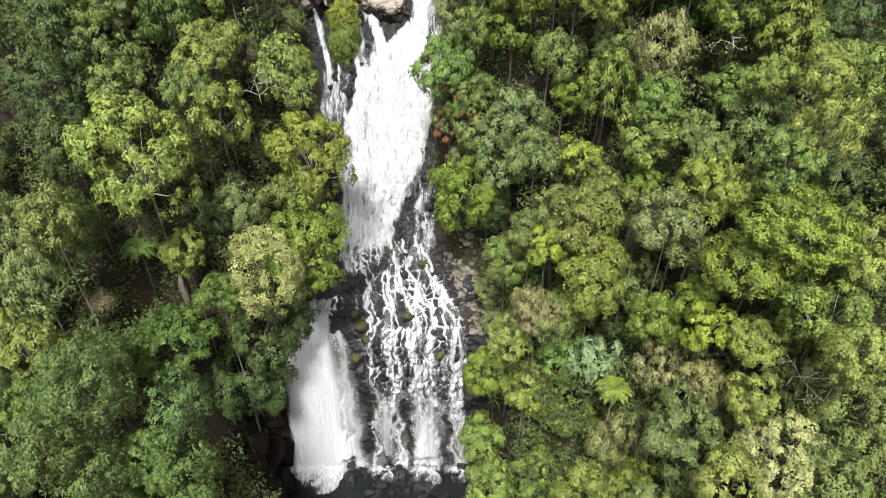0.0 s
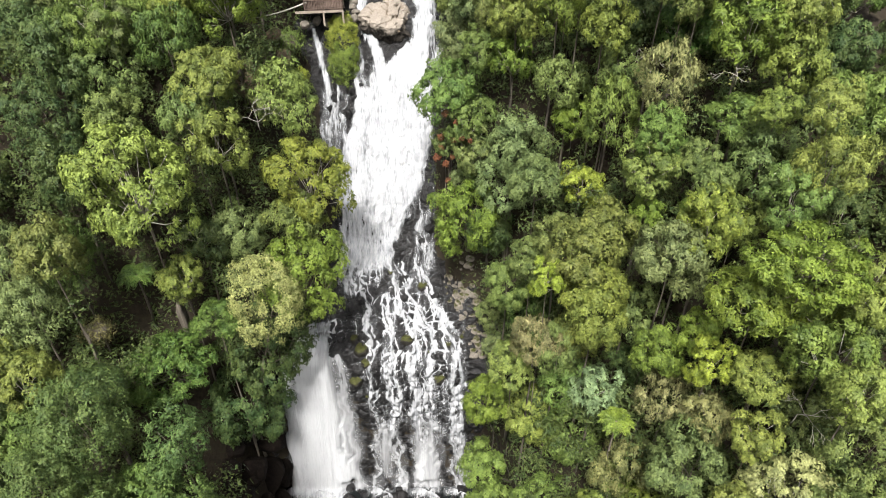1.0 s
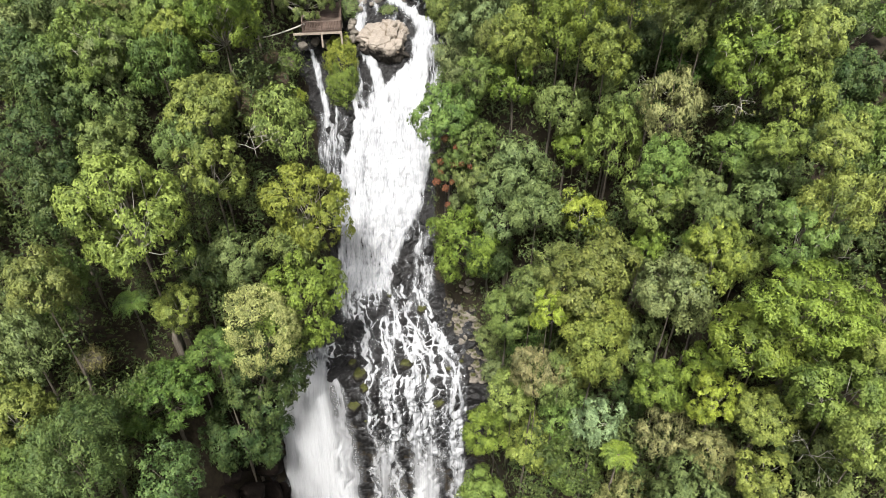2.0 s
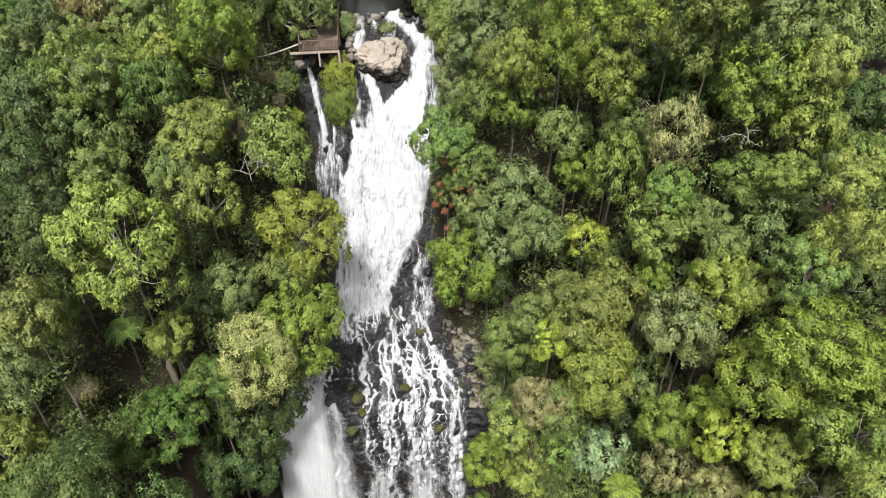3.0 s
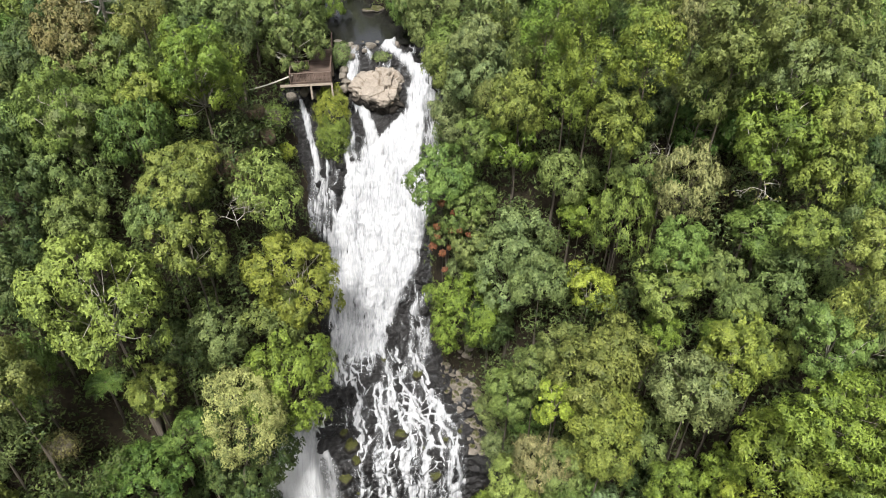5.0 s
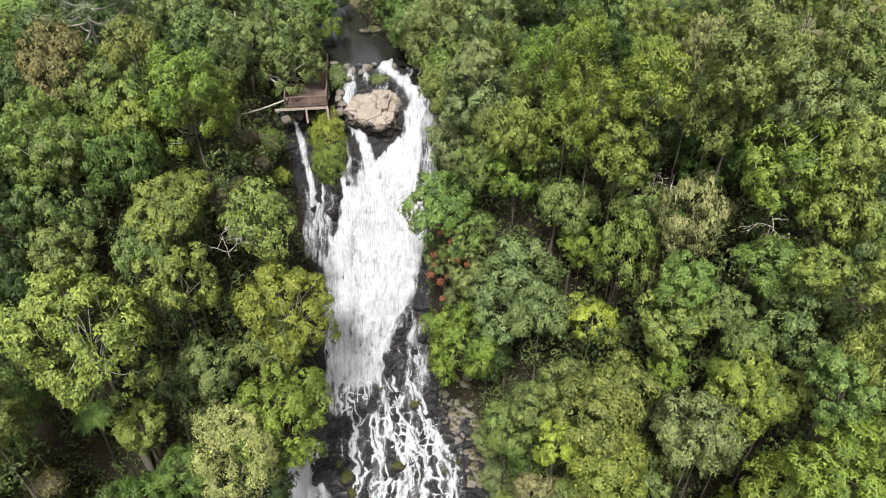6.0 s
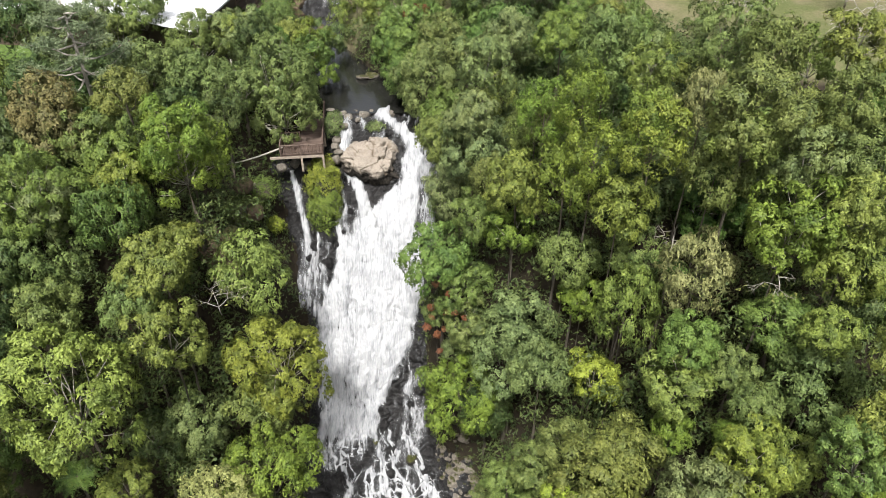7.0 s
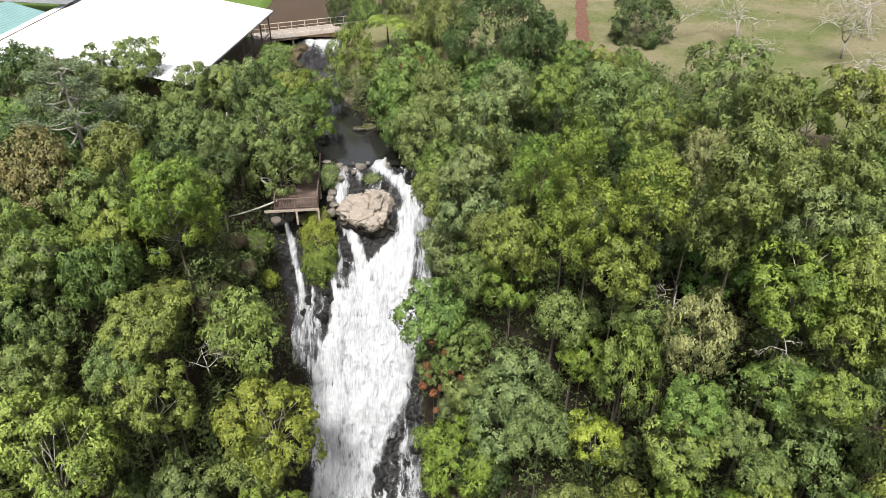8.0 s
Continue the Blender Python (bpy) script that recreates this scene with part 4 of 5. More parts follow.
def canopy(x, y):
    w = 1 / ((KNOWN[:, 0] - x) ** 2 + (KNOWN[:, 1] - y) ** 2 + 4) ** 2
    return float((w * KNOWN[:, 2]).sum() / w.sum())


def clear_of_trees(x, y, r):
    left, right = np.interp(y, EDGE_Y, EDGE_L), np.interp(y, EDGE_Y, EDGE_R)
    if left - 1.0 - 0.75 * r < x < right + 1.0 + 0.75 * r:
        return True
    if -52 < x < -19 and y > 82 or -20 < x < -9 and 66 < y < 84:
        return True
    if -30 < x < -25 and 43 < y < 49 or -26 < x < -14 and 31.5 < y < 48:
        return True
    return y > 98 or (x > 26 and y > 74 - (x - 26) * 0.5)


for row in range(20):
    for colm in range(18):
        x = -41 + colm * 4.6 + fill_rng.uniform(-1.6, 1.6)
        y = 17 + row * 4.1 + fill_rng.uniform(-1.6, 1.6)
        r = fill_rng.uniform(2.1, 3.0)
        kind = fill_rng.choice(("dome", "dome", "open", "droop", "layer"))
        tint = fill_rng.choice(("dark", "dark", "mid", "mid", "grey", "dull", "olive", "green"))
        if clear_of_trees(x, y, r):
            continue
        gap = min(math.hypot(x - a, y - b) - 0.44 * (r + q) for a, b, c, q in PLANTED)
        if gap < 0:
            continue
        plant(kind, x, y, canopy(x, y) - fill_rng.uniform(4.4, 6.8), r, tint)

# low growth over the slopes
ug = np.random.default_rng(8)
n_low = 220000
ux, uy = ug.uniform(-46, 34, n_low), ug.uniform(14, 104, n_low)
ul, ur = np.interp(uy, EDGE_Y, EDGE_L), np.interp(uy, EDGE_Y, EDGE_R)
clump = value_noise(ux * 0.6, uy * 0.6, 21)
ok = ~((ux > -26) & (ux < -14) & (uy > 35) & (uy < 48)) & ~((ux > -30) & (ux < -25) & (uy > 44) & (uy < 49) & (clump < 0.3)) & ((ux < ul - 0.2) | (ux > ur + 0.2)) & (clump > 0.22) & ~((ux > -52) & (ux < -20) & (uy > 83)) & ~((ux > -14.2) & (ux < -10) & (uy > 72) & (uy < 81)) & (uy < 92 + 8 * clump) & ((uy < 79) | (ground_z(ux, uy) > 41.0))
ux, uy, clump = ux[ok], uy[ok], clump[ok]
e1 = ground_z(ux + 0.3, uy) - ground_z(ux - 0.3, uy)
e2 = ground_z(ux, uy + 0.3) - ground_z(ux, uy - 0.3)
un = unit(np.stack([-e1 / 0.6, -e2 / 0.6, np.ones_like(ux)], 1))
up = np.stack([ux, uy, ground_z(ux, uy)], 1) + un * (ug.random((len(ux), 1)) * np.clip(clump[:, None] - 0.1, 0.05, 1) * 2.0)
low_mesh = blades("undergrowth", leaves(ug, up, unit(un + ug.normal(scale=0.5, size=un.shape)), 0.42, 0.2, 0.2))
low_growth = part("undergrowth", low_mesh, LEAF)
low_growth.color = (0.049, 0.076, 0.021, 1)
tagged(low_growth, "green ferns and low leafy growth on the slopes", "undergrowth", kind="stuff")

# a lower storey of saplings and vines that fills the wood under the crowns
us = np.random.default_rng(17)
qx, qy = us.uniform(-46, 34, 3600), us.uniform(14, 98, 3600)
ql, qr = np.interp(qy, EDGE_Y, EDGE_L), np.interp(qy, EDGE_Y, EDGE_R)
ok = ~((qx > -26) & (qx < -14) & (qy > 33) & (qy < 49)) & ~((qx > -30) & (qx < -25) & (qy > 44) & (qy < 49)) & ((qx < ql - 0.9) | (qx > qr + 0.9)) & ~((qx > -52) & (qx < -19) & (qy > 82)) & ~((qx > -19) & (qx < -9) & (qy > 66) & (qy < 84)) & ~((qx > 26) & (qy > 74 - (qx - 26) * 0.5)) & ((qy < 79) | (ground_z(qx, qy) > 41.2))
qx, qy = qx[ok], qy[ok]
qg = ground_z(qx, qy)
KNOWN = np.array(PLANTED)
wgt = 1 / ((KNOWN[None, :, 0] - qx[:, None]) ** 2 + (KNOWN[None, :, 1] - qy[:, None]) ** 2 + 4) ** 2
qc = (wgt * KNOWN[None, :, 2]).sum(1) / wgt.sum(1)
qh = np.clip(qc - qg - 4.0, 0.6, 20) * us.uniform(0.05, 0.95, len(qx)) ** 0.7
qrad = us.uniform(0.9, 1.9, len(qx))
pick = us.integers(0, len(qx), 250000)
o = unit(us.normal(size=(len(pick), 3)) + np.array([0, -0.2, 0.6]))
P = np.stack([qx, qy, qg + qh], 1)[pick] + o * (qrad[pick] * us.uniform(0.5, 1.05, len(pick)))[:, None]
lower = part("lower_storey", blades("lower_storey", leaves(us, P, unit(o + np.array([0, 0, 0.5]) + us.normal(scale=0.5, size=o.shape)), 0.40, 0.20, 0.3)), LEAF)
lower.color = (0.038, 0.067, 0.017, 1)
tagged(lower, "dark green saplings and vines under the tree crowns", "undergrowth", kind="stuff")

# ---- rocks ----


def stone_mesh(name, seed, mat, blocky=0.0, detail=3):
    """A worn boulder of radius 1: a ball pulled towards a block, knocked about by noise."""
    rng = random.Random(seed)
    off = Vector((rng.uniform(-50, 50), rng.uniform(-50, 50), rng.uniform(-50, 50)))
    bm = bmesh.new()
    cuts = [(Vector((rng.gauss(0, 1), rng.gauss(0, 1), rng.gauss(0, 1))).normalized(), rng.uniform(0.66, 0.98)) for _ in range(9 if blocky else 0)]
    bmesh.ops.create_icosphere(bm, subdivisions=detail, radius=1.0)
    for v in bm.verts:
        d = v.co.normalized()
        m = max(abs(d.x), abs(d.y), abs(d.z))
        r = 1.0 + blocky * (1 / m - 1) * 0.35 + 0.28 * noise.noise(d * 1.3 + off) + 0.10 * noise.noise(d * 3.7 + off)
        for n, h in cuts:
            if d.dot(n) > 0.2:
                r = min(r, h / d.dot(n) + 0.02 * noise.noise(d * 6 + off))
        v.co = d * r
    me = bpy.data.meshes.new(name)
    bm.to_mesh(me)
    bm.free()
    me.shade_smooth()
    me.materials.append(mat)
    return me


# brown rock with its colour darkened to stand for the shade under the overhang
SHADE_ROCK = rock_material("shade_dark_rock", (0.003, 0.0023, 0.0018), (0.014, 0.010, 0.0075), 0.75, 0.08)
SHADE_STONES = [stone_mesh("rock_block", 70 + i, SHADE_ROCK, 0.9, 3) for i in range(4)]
WET_STONES = [stone_mesh("boulder", i, MOSS_ROCK if i == 0 else WET_ROCK, 0.5) for i in range(8)]
DRY_STONES = [stone_mesh("stone", 20 + i, DRY_ROCK, 0.6, 2) for i in range(6)]
GREY_ROCK = rock_material("grey_stone", (0.085, 0.075, 0.06), (0.26, 0.23, 0.19), 0.75, 0.25)
BROWN_STONES = [stone_mesh("boulder", 40 + i, GREY_ROCK, 0.6, 3) for i in range(5)]
rock_rng = random.Random(3)


def set_stone(meshes, x, y, z, r, name, label, group, squash=0.75):
    ob = part(name, meshes[rock_rng.randrange(len(meshes))], None)
    ob.matrix_basis = pose(x, y, z, rock_rng.uniform(-20, 20), rock_rng.uniform(-20, 20), rock_rng.uniform(0, 360)) @ Matrix.Diagonal((r * rock_rng.uniform(0.85, 1.2), r * rock_rng.uniform(0.85, 1.2), r * squash, 1))
    return tagged(ob, label, "rock", group)


# black boulders of the stony bench, between which the water braids
for j in range(int(FALL_S[4] / CELL_S), int(FALL_S[10] / CELL_S)):
    for i in range(-11, 4):
        cx = (i + 0.15 + 0.7 * float(hash01(i, j, 3))) * CELL_X
        cs = (j + 0.15 + 0.7 * float(hash01(i, j, 4))) * CELL_S
        y, z = float(np.interp(cs, s_line, fy)), float(np.interp(cs, s_line, fz))
        if not 50.2 < y < 62 or cx < np.interp(y, [51, 55, 57, 62], [-11.6, -11.2, -8.5, -5.0]) or cx > np.interp(y, [50, 56, 62], [3.4, 0.4, -1.2]) or rock_rng.random() < 0.5:
            continue
        set_stone(WET_STONES, cx, y, z - 0.15, rock_rng.choice((0.3, 0.38, 0.46, 0.54, 0.62)), "boulder", "black wet boulder between strands of white water", "boulders of the cascade", 0.9)
for x, y, z, r in ((-8.6, 50.8, 13.2, 0.75), (-8.1, 49.7, 12.3, 0.6), (-9.2, 49.3, 10.0, 0.8), (-3.7, 51.7, 13.8, 0.7), (-0.4, 49.3, 10.2, 0.75), (-9.4, 51.9, 13.7, 0.6), (-7.8, 48.9, 7.6, 0.6), (-2.2, 56.6, 16.9, 0.6)):
    set_stone(WET_STONES[:1], x, y, z, r, "boulder", "mossy yellow-green boulder among strands of water", "boulders of the cascade", 0.9)
# broken rock where the last drop lands
for i in range(90):
    y = rock_rng.uniform(40.5, 46.6)
    set_stone(WET_STONES[1:], rock_rng.uniform(-11.5, 5.0), y, -6.4 + rock_rng.uniform(0, 0.5), rock_rng.choice((0.22, 0.3, 0.4, 0.5, 0.75)), "boulder", "black wet boulder at the foot of the falls", "boulders of the plunge pool", 0.8)
# rock wall beside the curtain; the overhang's shade is put into its near-black colour
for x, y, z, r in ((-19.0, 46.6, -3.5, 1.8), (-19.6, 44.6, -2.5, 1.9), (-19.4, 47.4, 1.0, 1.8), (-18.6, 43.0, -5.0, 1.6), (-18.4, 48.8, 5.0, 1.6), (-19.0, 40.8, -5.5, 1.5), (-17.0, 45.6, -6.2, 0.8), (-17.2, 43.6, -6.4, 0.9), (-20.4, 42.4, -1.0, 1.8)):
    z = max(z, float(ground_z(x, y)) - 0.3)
    set_stone(SHADE_STONES, x, y, z - 0.3, r, "rock_block", "brown rock coloured near-black for shade beside the white curtain", "rock wall beside the drop", 1.1)
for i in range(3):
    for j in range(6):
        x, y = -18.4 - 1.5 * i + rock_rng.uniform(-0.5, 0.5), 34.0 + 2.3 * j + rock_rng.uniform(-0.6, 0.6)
        set_stone(SHADE_STONES, x, y, float(ground_z(x, y)) - 0.5, rock_rng.uniform(0.9, 1.5), "rock_block", "brown rock coloured near-black for shade beside the white curtain", "rock wall beside the drop", 0.9)
# rocks breaking the upper slide and its left arm
for x, y, r in ((-10.4, 69.3, 0.75), (-10.0, 70.9, 0.7), (-8.3, 74.6, 0.45), (-8.9, 71.2, 0.6), (-11.6, 70.4, 0.7), (-2.3, 78.8, 0.85), (-3.0, 79.9, 0.5), (-0.9, 76.4, 0.5), (-5.6, 79.2, 0.6), (-4.8, 78.5, 0.5), (-6.6, 79.3, 0.5), (-1.2, 79.6, 0.7), (-0.4, 78.3, 0.6), (-2.4, 73.0, 0.45), (-3.1, 72.6, 0.4), (-8.3, 72.6, 0.5), (-9.4, 70.4, 0.6),
                (-12.2, 69.6, 0.6), (-1.4, 70.4, 0.6), (-10.3, 60.6, 0.5), (-0.8, 62.5, 0.7), (-2.2, 61.0, 0.7)):
    set_stone(WET_STONES[1:], x, y, float(bed(y)) - 0.05, r * 0.8, "boulder", "black wet boulder standing out of the white slide", "boulders of the slide", 0.95)
# supports under the lookout and the edge of the pool
for x, y, z, r in ((-12.2, 74.2, 38.5, 0.55), (-10.1, 74.2, 38.6, 0.6), (-9.5, 75.0, 38.7, 0.5), (-9.3, 75.9, 39.0, 0.45), (-9.7, 76.4, 39.3, 0.45), (-9.2, 74.2, 37.7, 0.5), (-9.6, 77.4, 39.4, 0.5), (-13.4, 74.6, 38.6, 0.6), (-14.6, 74.0, 38.4, 0.5), (-11.2, 75.0, 38.7, 0.6),
                   (-12.6, 73.8, 37.0, 0.35)):
    set_stone(BROWN_STONES if z > 38 else WET_STONES[1:], x, y, z, r, "boulder", "grey-brown boulder at the foot of the lookout deck" if z > 38 else "black wet boulder at the foot of the lookout deck", "rocks under the lookout", 0.9)
for x, y, r in ((-10.2, 80.4, 0.55), (-9.4, 80.9, 0.6), (-8.7, 80.2, 0.45), (-8.0, 81.0, 0.5), (-7.2, 80.7, 0.7), (-6.5, 81.3, 0.5), (-9.6, 79.2, 0.5), (-8.9, 78.4, 0.45), (-5.6, 81.0, 0.5), (-7.7, 79.6, 0.4), (-4.4, 80.9, 0.5), (-10.6, 81.6, 0.6)):
    set_stone(BROWN_STONES, x, y, 40.5, r * 0.85, "stone", "grey-brown stone on the sill of the pool", "stones of the pool sill", 0.7)
set_stone(DRY_STONES, -8.0, 88.9, 40.8, 0.9, "stone", "pale flat stone lying in the pool", "", 0.35)
set_stone(DRY_STONES, -7.0, 89.2, 40.8, 0.8, "stone", "pale flat stone lying in the pool", "", 0.35)
# brown rock bared on the western bank
for x, y, z, r in ((-17.8, 61.6, 38.4, 1.5), (-16.6, 62.4, 38.8, 1.2), (-18.8, 62.6, 39.4, 1.3), (-16.9, 61.0, 37.0, 1.3), (-15.6, 66.4, 38.6, 0.9), (-16.8, 68.8, 39.8, 0.8)):
    set_stone([stone_mesh("rock_block", int(r * 100), CLIFF_ROCK, 0.8)], x, y, max(z, float(ground_z(x, y)) + 0.2 * r), r, "rock_block", "brown rock bared on the wooded bank", "rocks of the western bank", 0.9)
# pale rubble on the bank beside the bench
for i in range(150):
    y = rock_rng.uniform(50.2, 57.6)
    x = float(np.interp(y, [50, 54, 58], [3.2, 1.2, -0.6])) + 3.4 * rock_rng.random() ** 0.8
    set_stone(DRY_STONES if i % 4 else BROWN_STONES, x, y, max(float(bed(y)), float(ground_z(x, y))) + 0.1, rock_rng.choice((0.16, 0.2, 0.25, 0.3, 0.38, 0.5)), "stone", "pale brown stone in the rubble beside the cascade", "rubble of the bank", 0.8)


CUT = Vector((-0.62, -0.70, -0.36)).normalized()


def cap_mesh():
    """A broad flat-topped outcrop split by joints into uneven blocks."""
    bm = bmesh.new()
    bmesh.ops.create_icosphere(bm, subdivisions=6, radius=1.0)
    joint = []
    for v in bm.verts:
        d = v.co.normalized()
        r = 1.0 + 0.22 * noise.noise(d * 1.4 + Vector((7, 3, 1))) + 0.08 * noise.noise(d * 3.3)
        p = d * r * 2.5
        if p.z > 0.9:
            p.z = 0.9 + (p.z - 0.9) * 0.22
        under = p.dot(CUT) - 1.8
        if under > 0:
            p -= CUT * under * 0.85
        q = Vector((p.x * 0.62, p.y * 0.78, p.z * 0.5)) + noise.noise_vector(p * 0.8) * 0.32
        dist, pts = noise.voronoi(q)
        gap = min((dist[1] - dist[0]) / 0.07, 1.0)
        fine, pts2 = noise.voronoi(q * 2.6)
        gap2 = min((fine[1] - fine[0]) / 0.10, 1.0)
        lift = 0.26 * (noise.cell(pts[0] * 7.3) - 0.5) + 0.12 * (noise.cell(pts2[0] * 5.1) - 0.5)
        p += d * (lift + 0.18 * (gap - 1) + 0.06 * (gap2 - 1) + 0.05 * noise.noise(p * 3) + 0.025 * noise.noise(p * 8))
        joint.append(max(1 - gap, 0.4 * (1 - gap2)))
        v.co = p
    me = bpy.data.meshes.new("cap_rock")
    bm.to_mesh(me)
    bm.free()
    me.shade_smooth()
    me.materials.append(CAP_STONE)
    me.attributes.new("joint", "FLOAT", "POINT").data.foreach_set("value", joint)
    return me


cap = part("cap_rock", cap_mesh(), None)
cap.matrix_basis = pose(-6.2, 75.9, 37.9, 16, 0, 20) @ Matrix.Diagonal((1.12, 1.06, 1.2, 1))
tagged(cap, "big cracked beige rock at the lip, dark and wet below", "rock")

def leaf_ball(seed, n, size, ll, lw, droop=0.2):
    """A cushion of small leaves over an ellipsoid."""
    rng = np.random.default_rng(seed)
    o = unit(rng.normal(size=(n, 3)) + np.array([0, 0, 0.5]))
    lump = 1 + 0.22 * np.sin(o[:, 0] * 7 + seed) * np.sin(o[:, 1] * 6) + 0.12 * np.sin(o[:, 2] * 13 + o[:, 0] * 9)
    P = o * np.array(size) * (lump * rng.uniform(0.86, 1.03, n))[:, None]
    me = blades("foliage", leaves(rng, P, unit(o + rng.normal(scale=0.5, size=o.shape) + np.array([0, 0, 0.3])), ll, lw, droop))
    me.materials.append(LEAF)
    return me


def shrub(x, y, z, size, tint, label, seed, n=2200, ll=0.2, lw=0.1):
    """A low leafy cushion; size: its half width, depth and height."""
    z = max(z, float(ground_z(x, y)) + 0.3 * size[2])
    t = thing("shrub", label, "shrub", x, y, z)
    core = part("stem", stone_mesh("stem", seed, BARK, 0, 2), None, t)
    core.scale = tuple(0.72 * c for c in size)
    fo = part("foliage", leaf_ball(seed, n, size, ll, lw), None, t)
    fo.color = (*TINT[tint], 1)
    return t


mound = thing("mossy_mound", "rounded rock overgrown with yellow-green moss and grass", "mound", -10.6, 73.0, 35.9)
mr = part("rock", stone_mesh("rock", 61, WET_ROCK, 0.4), None, mound)
mr.matrix_basis = Matrix.Diagonal((1.35, 1.7, 2.2, 1))
mf = part("moss", leaf_ball(62, 9000, (1.6, 1.8, 2.3), 0.22, 0.08, 0.6), None, mound, "yellow-green moss and grass")
mf.location = (0, 0.4, 1.3)
mf.color = (0.195, 0.232, 0.030, 1)
mg = part("foliage", leaf_ball(63, 9000, (1.65, 1.7, 2.6), 0.22, 0.12, 0.3), None, mound, "green leafy growth below the moss")
mg.location = (0.1, -0.8, -1.2)
mg.color = (0.105, 0.170, 0.026, 1)
for x, y, z, r in ((0.2, 59.4, 36.6, 0.4), (1.2, 58.8, 36.0, 0.3), (-0.2, 59.2, 34.2, 0.4), (0.9, 58.4, 34.4, 0.35), (1.7, 57.6, 35.0, 0.3), (-0.5, 59.4, 31.8, 0.45), (0.3, 58.8, 31.4, 0.4), (0.9, 58.4, 32.4, 0.3), (1.5, 57.8, 32.6, 0.3), (-0.2, 59.2, 33.0, 0.3), (2.4, 56.6, 35.4, 0.25), (0.5, 58.6, 29.6, 0.3)):
    plant("open", x, y, z, r, "red")
plant("open", 0.2, 60.2, 33.2, 1.5, "dull")
plant("dome", 1.6, 59.0, 29.6, 1.2, "grey")
plant("dome", 2.9, 58.4, 31.2, 1.4, "dull")
plant("open", 3.6, 60.4, 37.0, 1.5, "mid")
shrub(-30.0, 43.4, 24.6, (1.5, 1.3, 1.1), "rust", "brown-leaved shrub on the shaded slope", 75, 1500)
shrub(-14.9, 69.4, 35.0, (0.9, 0.8, 0.8), "bright", "bright green shrub beside the narrow side stream", 76, 1500)
shrub(-15.9, 70.6, 38.0, (1.6, 1.5, 1.3), "mid", "green shrub on the bank under the lookout", 77, 2600)
shrub(-17.4, 68.0, 37.2, (1.9, 1.6, 1.6), "dull", "dull green shrub on the bank under the lookout", 78, 3000)
shrub(-10.0, 78.6, 40.6, (1.0, 1.7, 1.0), "grey", "grey-green shrub at the edge of the pool", 79, 2200)
shrub(-5.9, 78.9, 40.2, (0.9, 0.7, 0.4), "grey", "low grey-green plants between rapids", 80, 900)
shrub(-19.6, 103.6, 42.8, (2.2, 2.2, 1.1), "leafy", "fresh green shrub on the bank below the footbridge", 83, 3000)
shrub(-19.0, 101.0, 42.2, (1.6, 1.6, 1.1), "mid", "green shrub on the bank below the footbridge", 84, 2400)
shrub(1.3, 76.0, 39.6, (1.5, 2.2, 1.6), "grey", "grey-green shrub overhanging the main chute", 81, 3000)
shrub(0.8, 71.0, 36.2, (1.4, 1.8, 1.5), "mid", "green shrub overhanging the main chute", 82, 3000)

# ---- the lookout deck ----
deck = thing("lookout_deck", "brown timber lookout deck with slatted railings above the falls", "deck", -10.2, 72.8, 40.6, 6.0)


def deck_part(name, mat, pieces, label=""):
    bm = bmesh.new()
    for a, b, w, h in pieces:
        beam(bm, a, b, w, h)
    return part(name, bm, mat, deck, label)


bm = bmesh.new()
box(bm, 0, 3.9, -0.065, 0.065, -0.03, 0.03)
plank_long = bpy.data.meshes.new("plank")
bm.to_mesh(plank_long)
bm.free()
plank_long.materials.append(TIMBER)
bm = bmesh.new()
box(bm, 0, 2.2, -0.065, 0.065, -0.03, 0.03)
plank_short = bpy.data.meshes.new("plank")
bm.to_mesh(plank_short)
bm.free()
plank_short.materials.append(TIMBER)
for i in range(62):
    y = 0.1 + i * 0.142
    ob = part("plank", plank_long if y < 2.6 else plank_short, None, deck)
    ob.location = (-3.95 if y < 2.6 else -2.25, y, 0)
for y in (0.05, 2.5):
    deck_part("joist", GREY_TIMBER if y < 1 else TIMBER, [((-4.9 if y < 1 else -4, y, -0.16), (0, y, -0.16), 0.12, 0.22)], "pale weathered edge beam" if y < 1 else "")
deck_part("joist", TIMBER, [((-0.1, 0.2, -0.16), (-0.1, 8.8, -0.16), 0.1, 0.2)])
deck_part("joist", TIMBER, [((-2.2, 2.5, -0.16), (-2.2, 8.8, -0.16), 0.1, 0.2)])
for x, y in ((-2.05, 0.08), (-0.08, 0.08), (-0.1, 4.5), (-2.15, 4.5)):
    deck_part("leg", GREY_TIMBER, [((x, y, -0.27), (x, y, -1.7), 0.18, 0.18)], "pale round-worn support post")


def railing(x0, y0, x1, y1):
    """Posts, two rails and upright slats between two corners of the deck."""
    a, b = Vector((x0, y0, 0)), Vector((x1, y1, 0))
    n = (b - a).length
    for i in range(int(n / 1.9) + 2):
        p = a.lerp(b, min(1, i * 1.9 / n))
        deck_part("post", TIMBER, [(p + Vector((0, 0, 0.03)), p + Vector((0, 0, 1.1)), 0.1, 0.1)])
    for z in (0.16, 1.08):
        deck_part("rail", TIMBER, [(a + Vector((0, 0, z)), b + Vector((0, 0, z)), 0.11, 0.05)])
    for i in range(1, int(n / 0.155)):
        p = a.lerp(b, i * 0.155 / n)
        deck_part("baluster", TIMBER, [(p + Vector((0, 0, 0.18)), p + Vector((0, 0, 1.06)), 0.045, 0.045)])


railing(-3.9, 0.06, -0.06, 0.06)
railing(-0.06, 0.12, -0.06, 8.6)
railing(-3.9, 2.5, -2.2, 2.5)
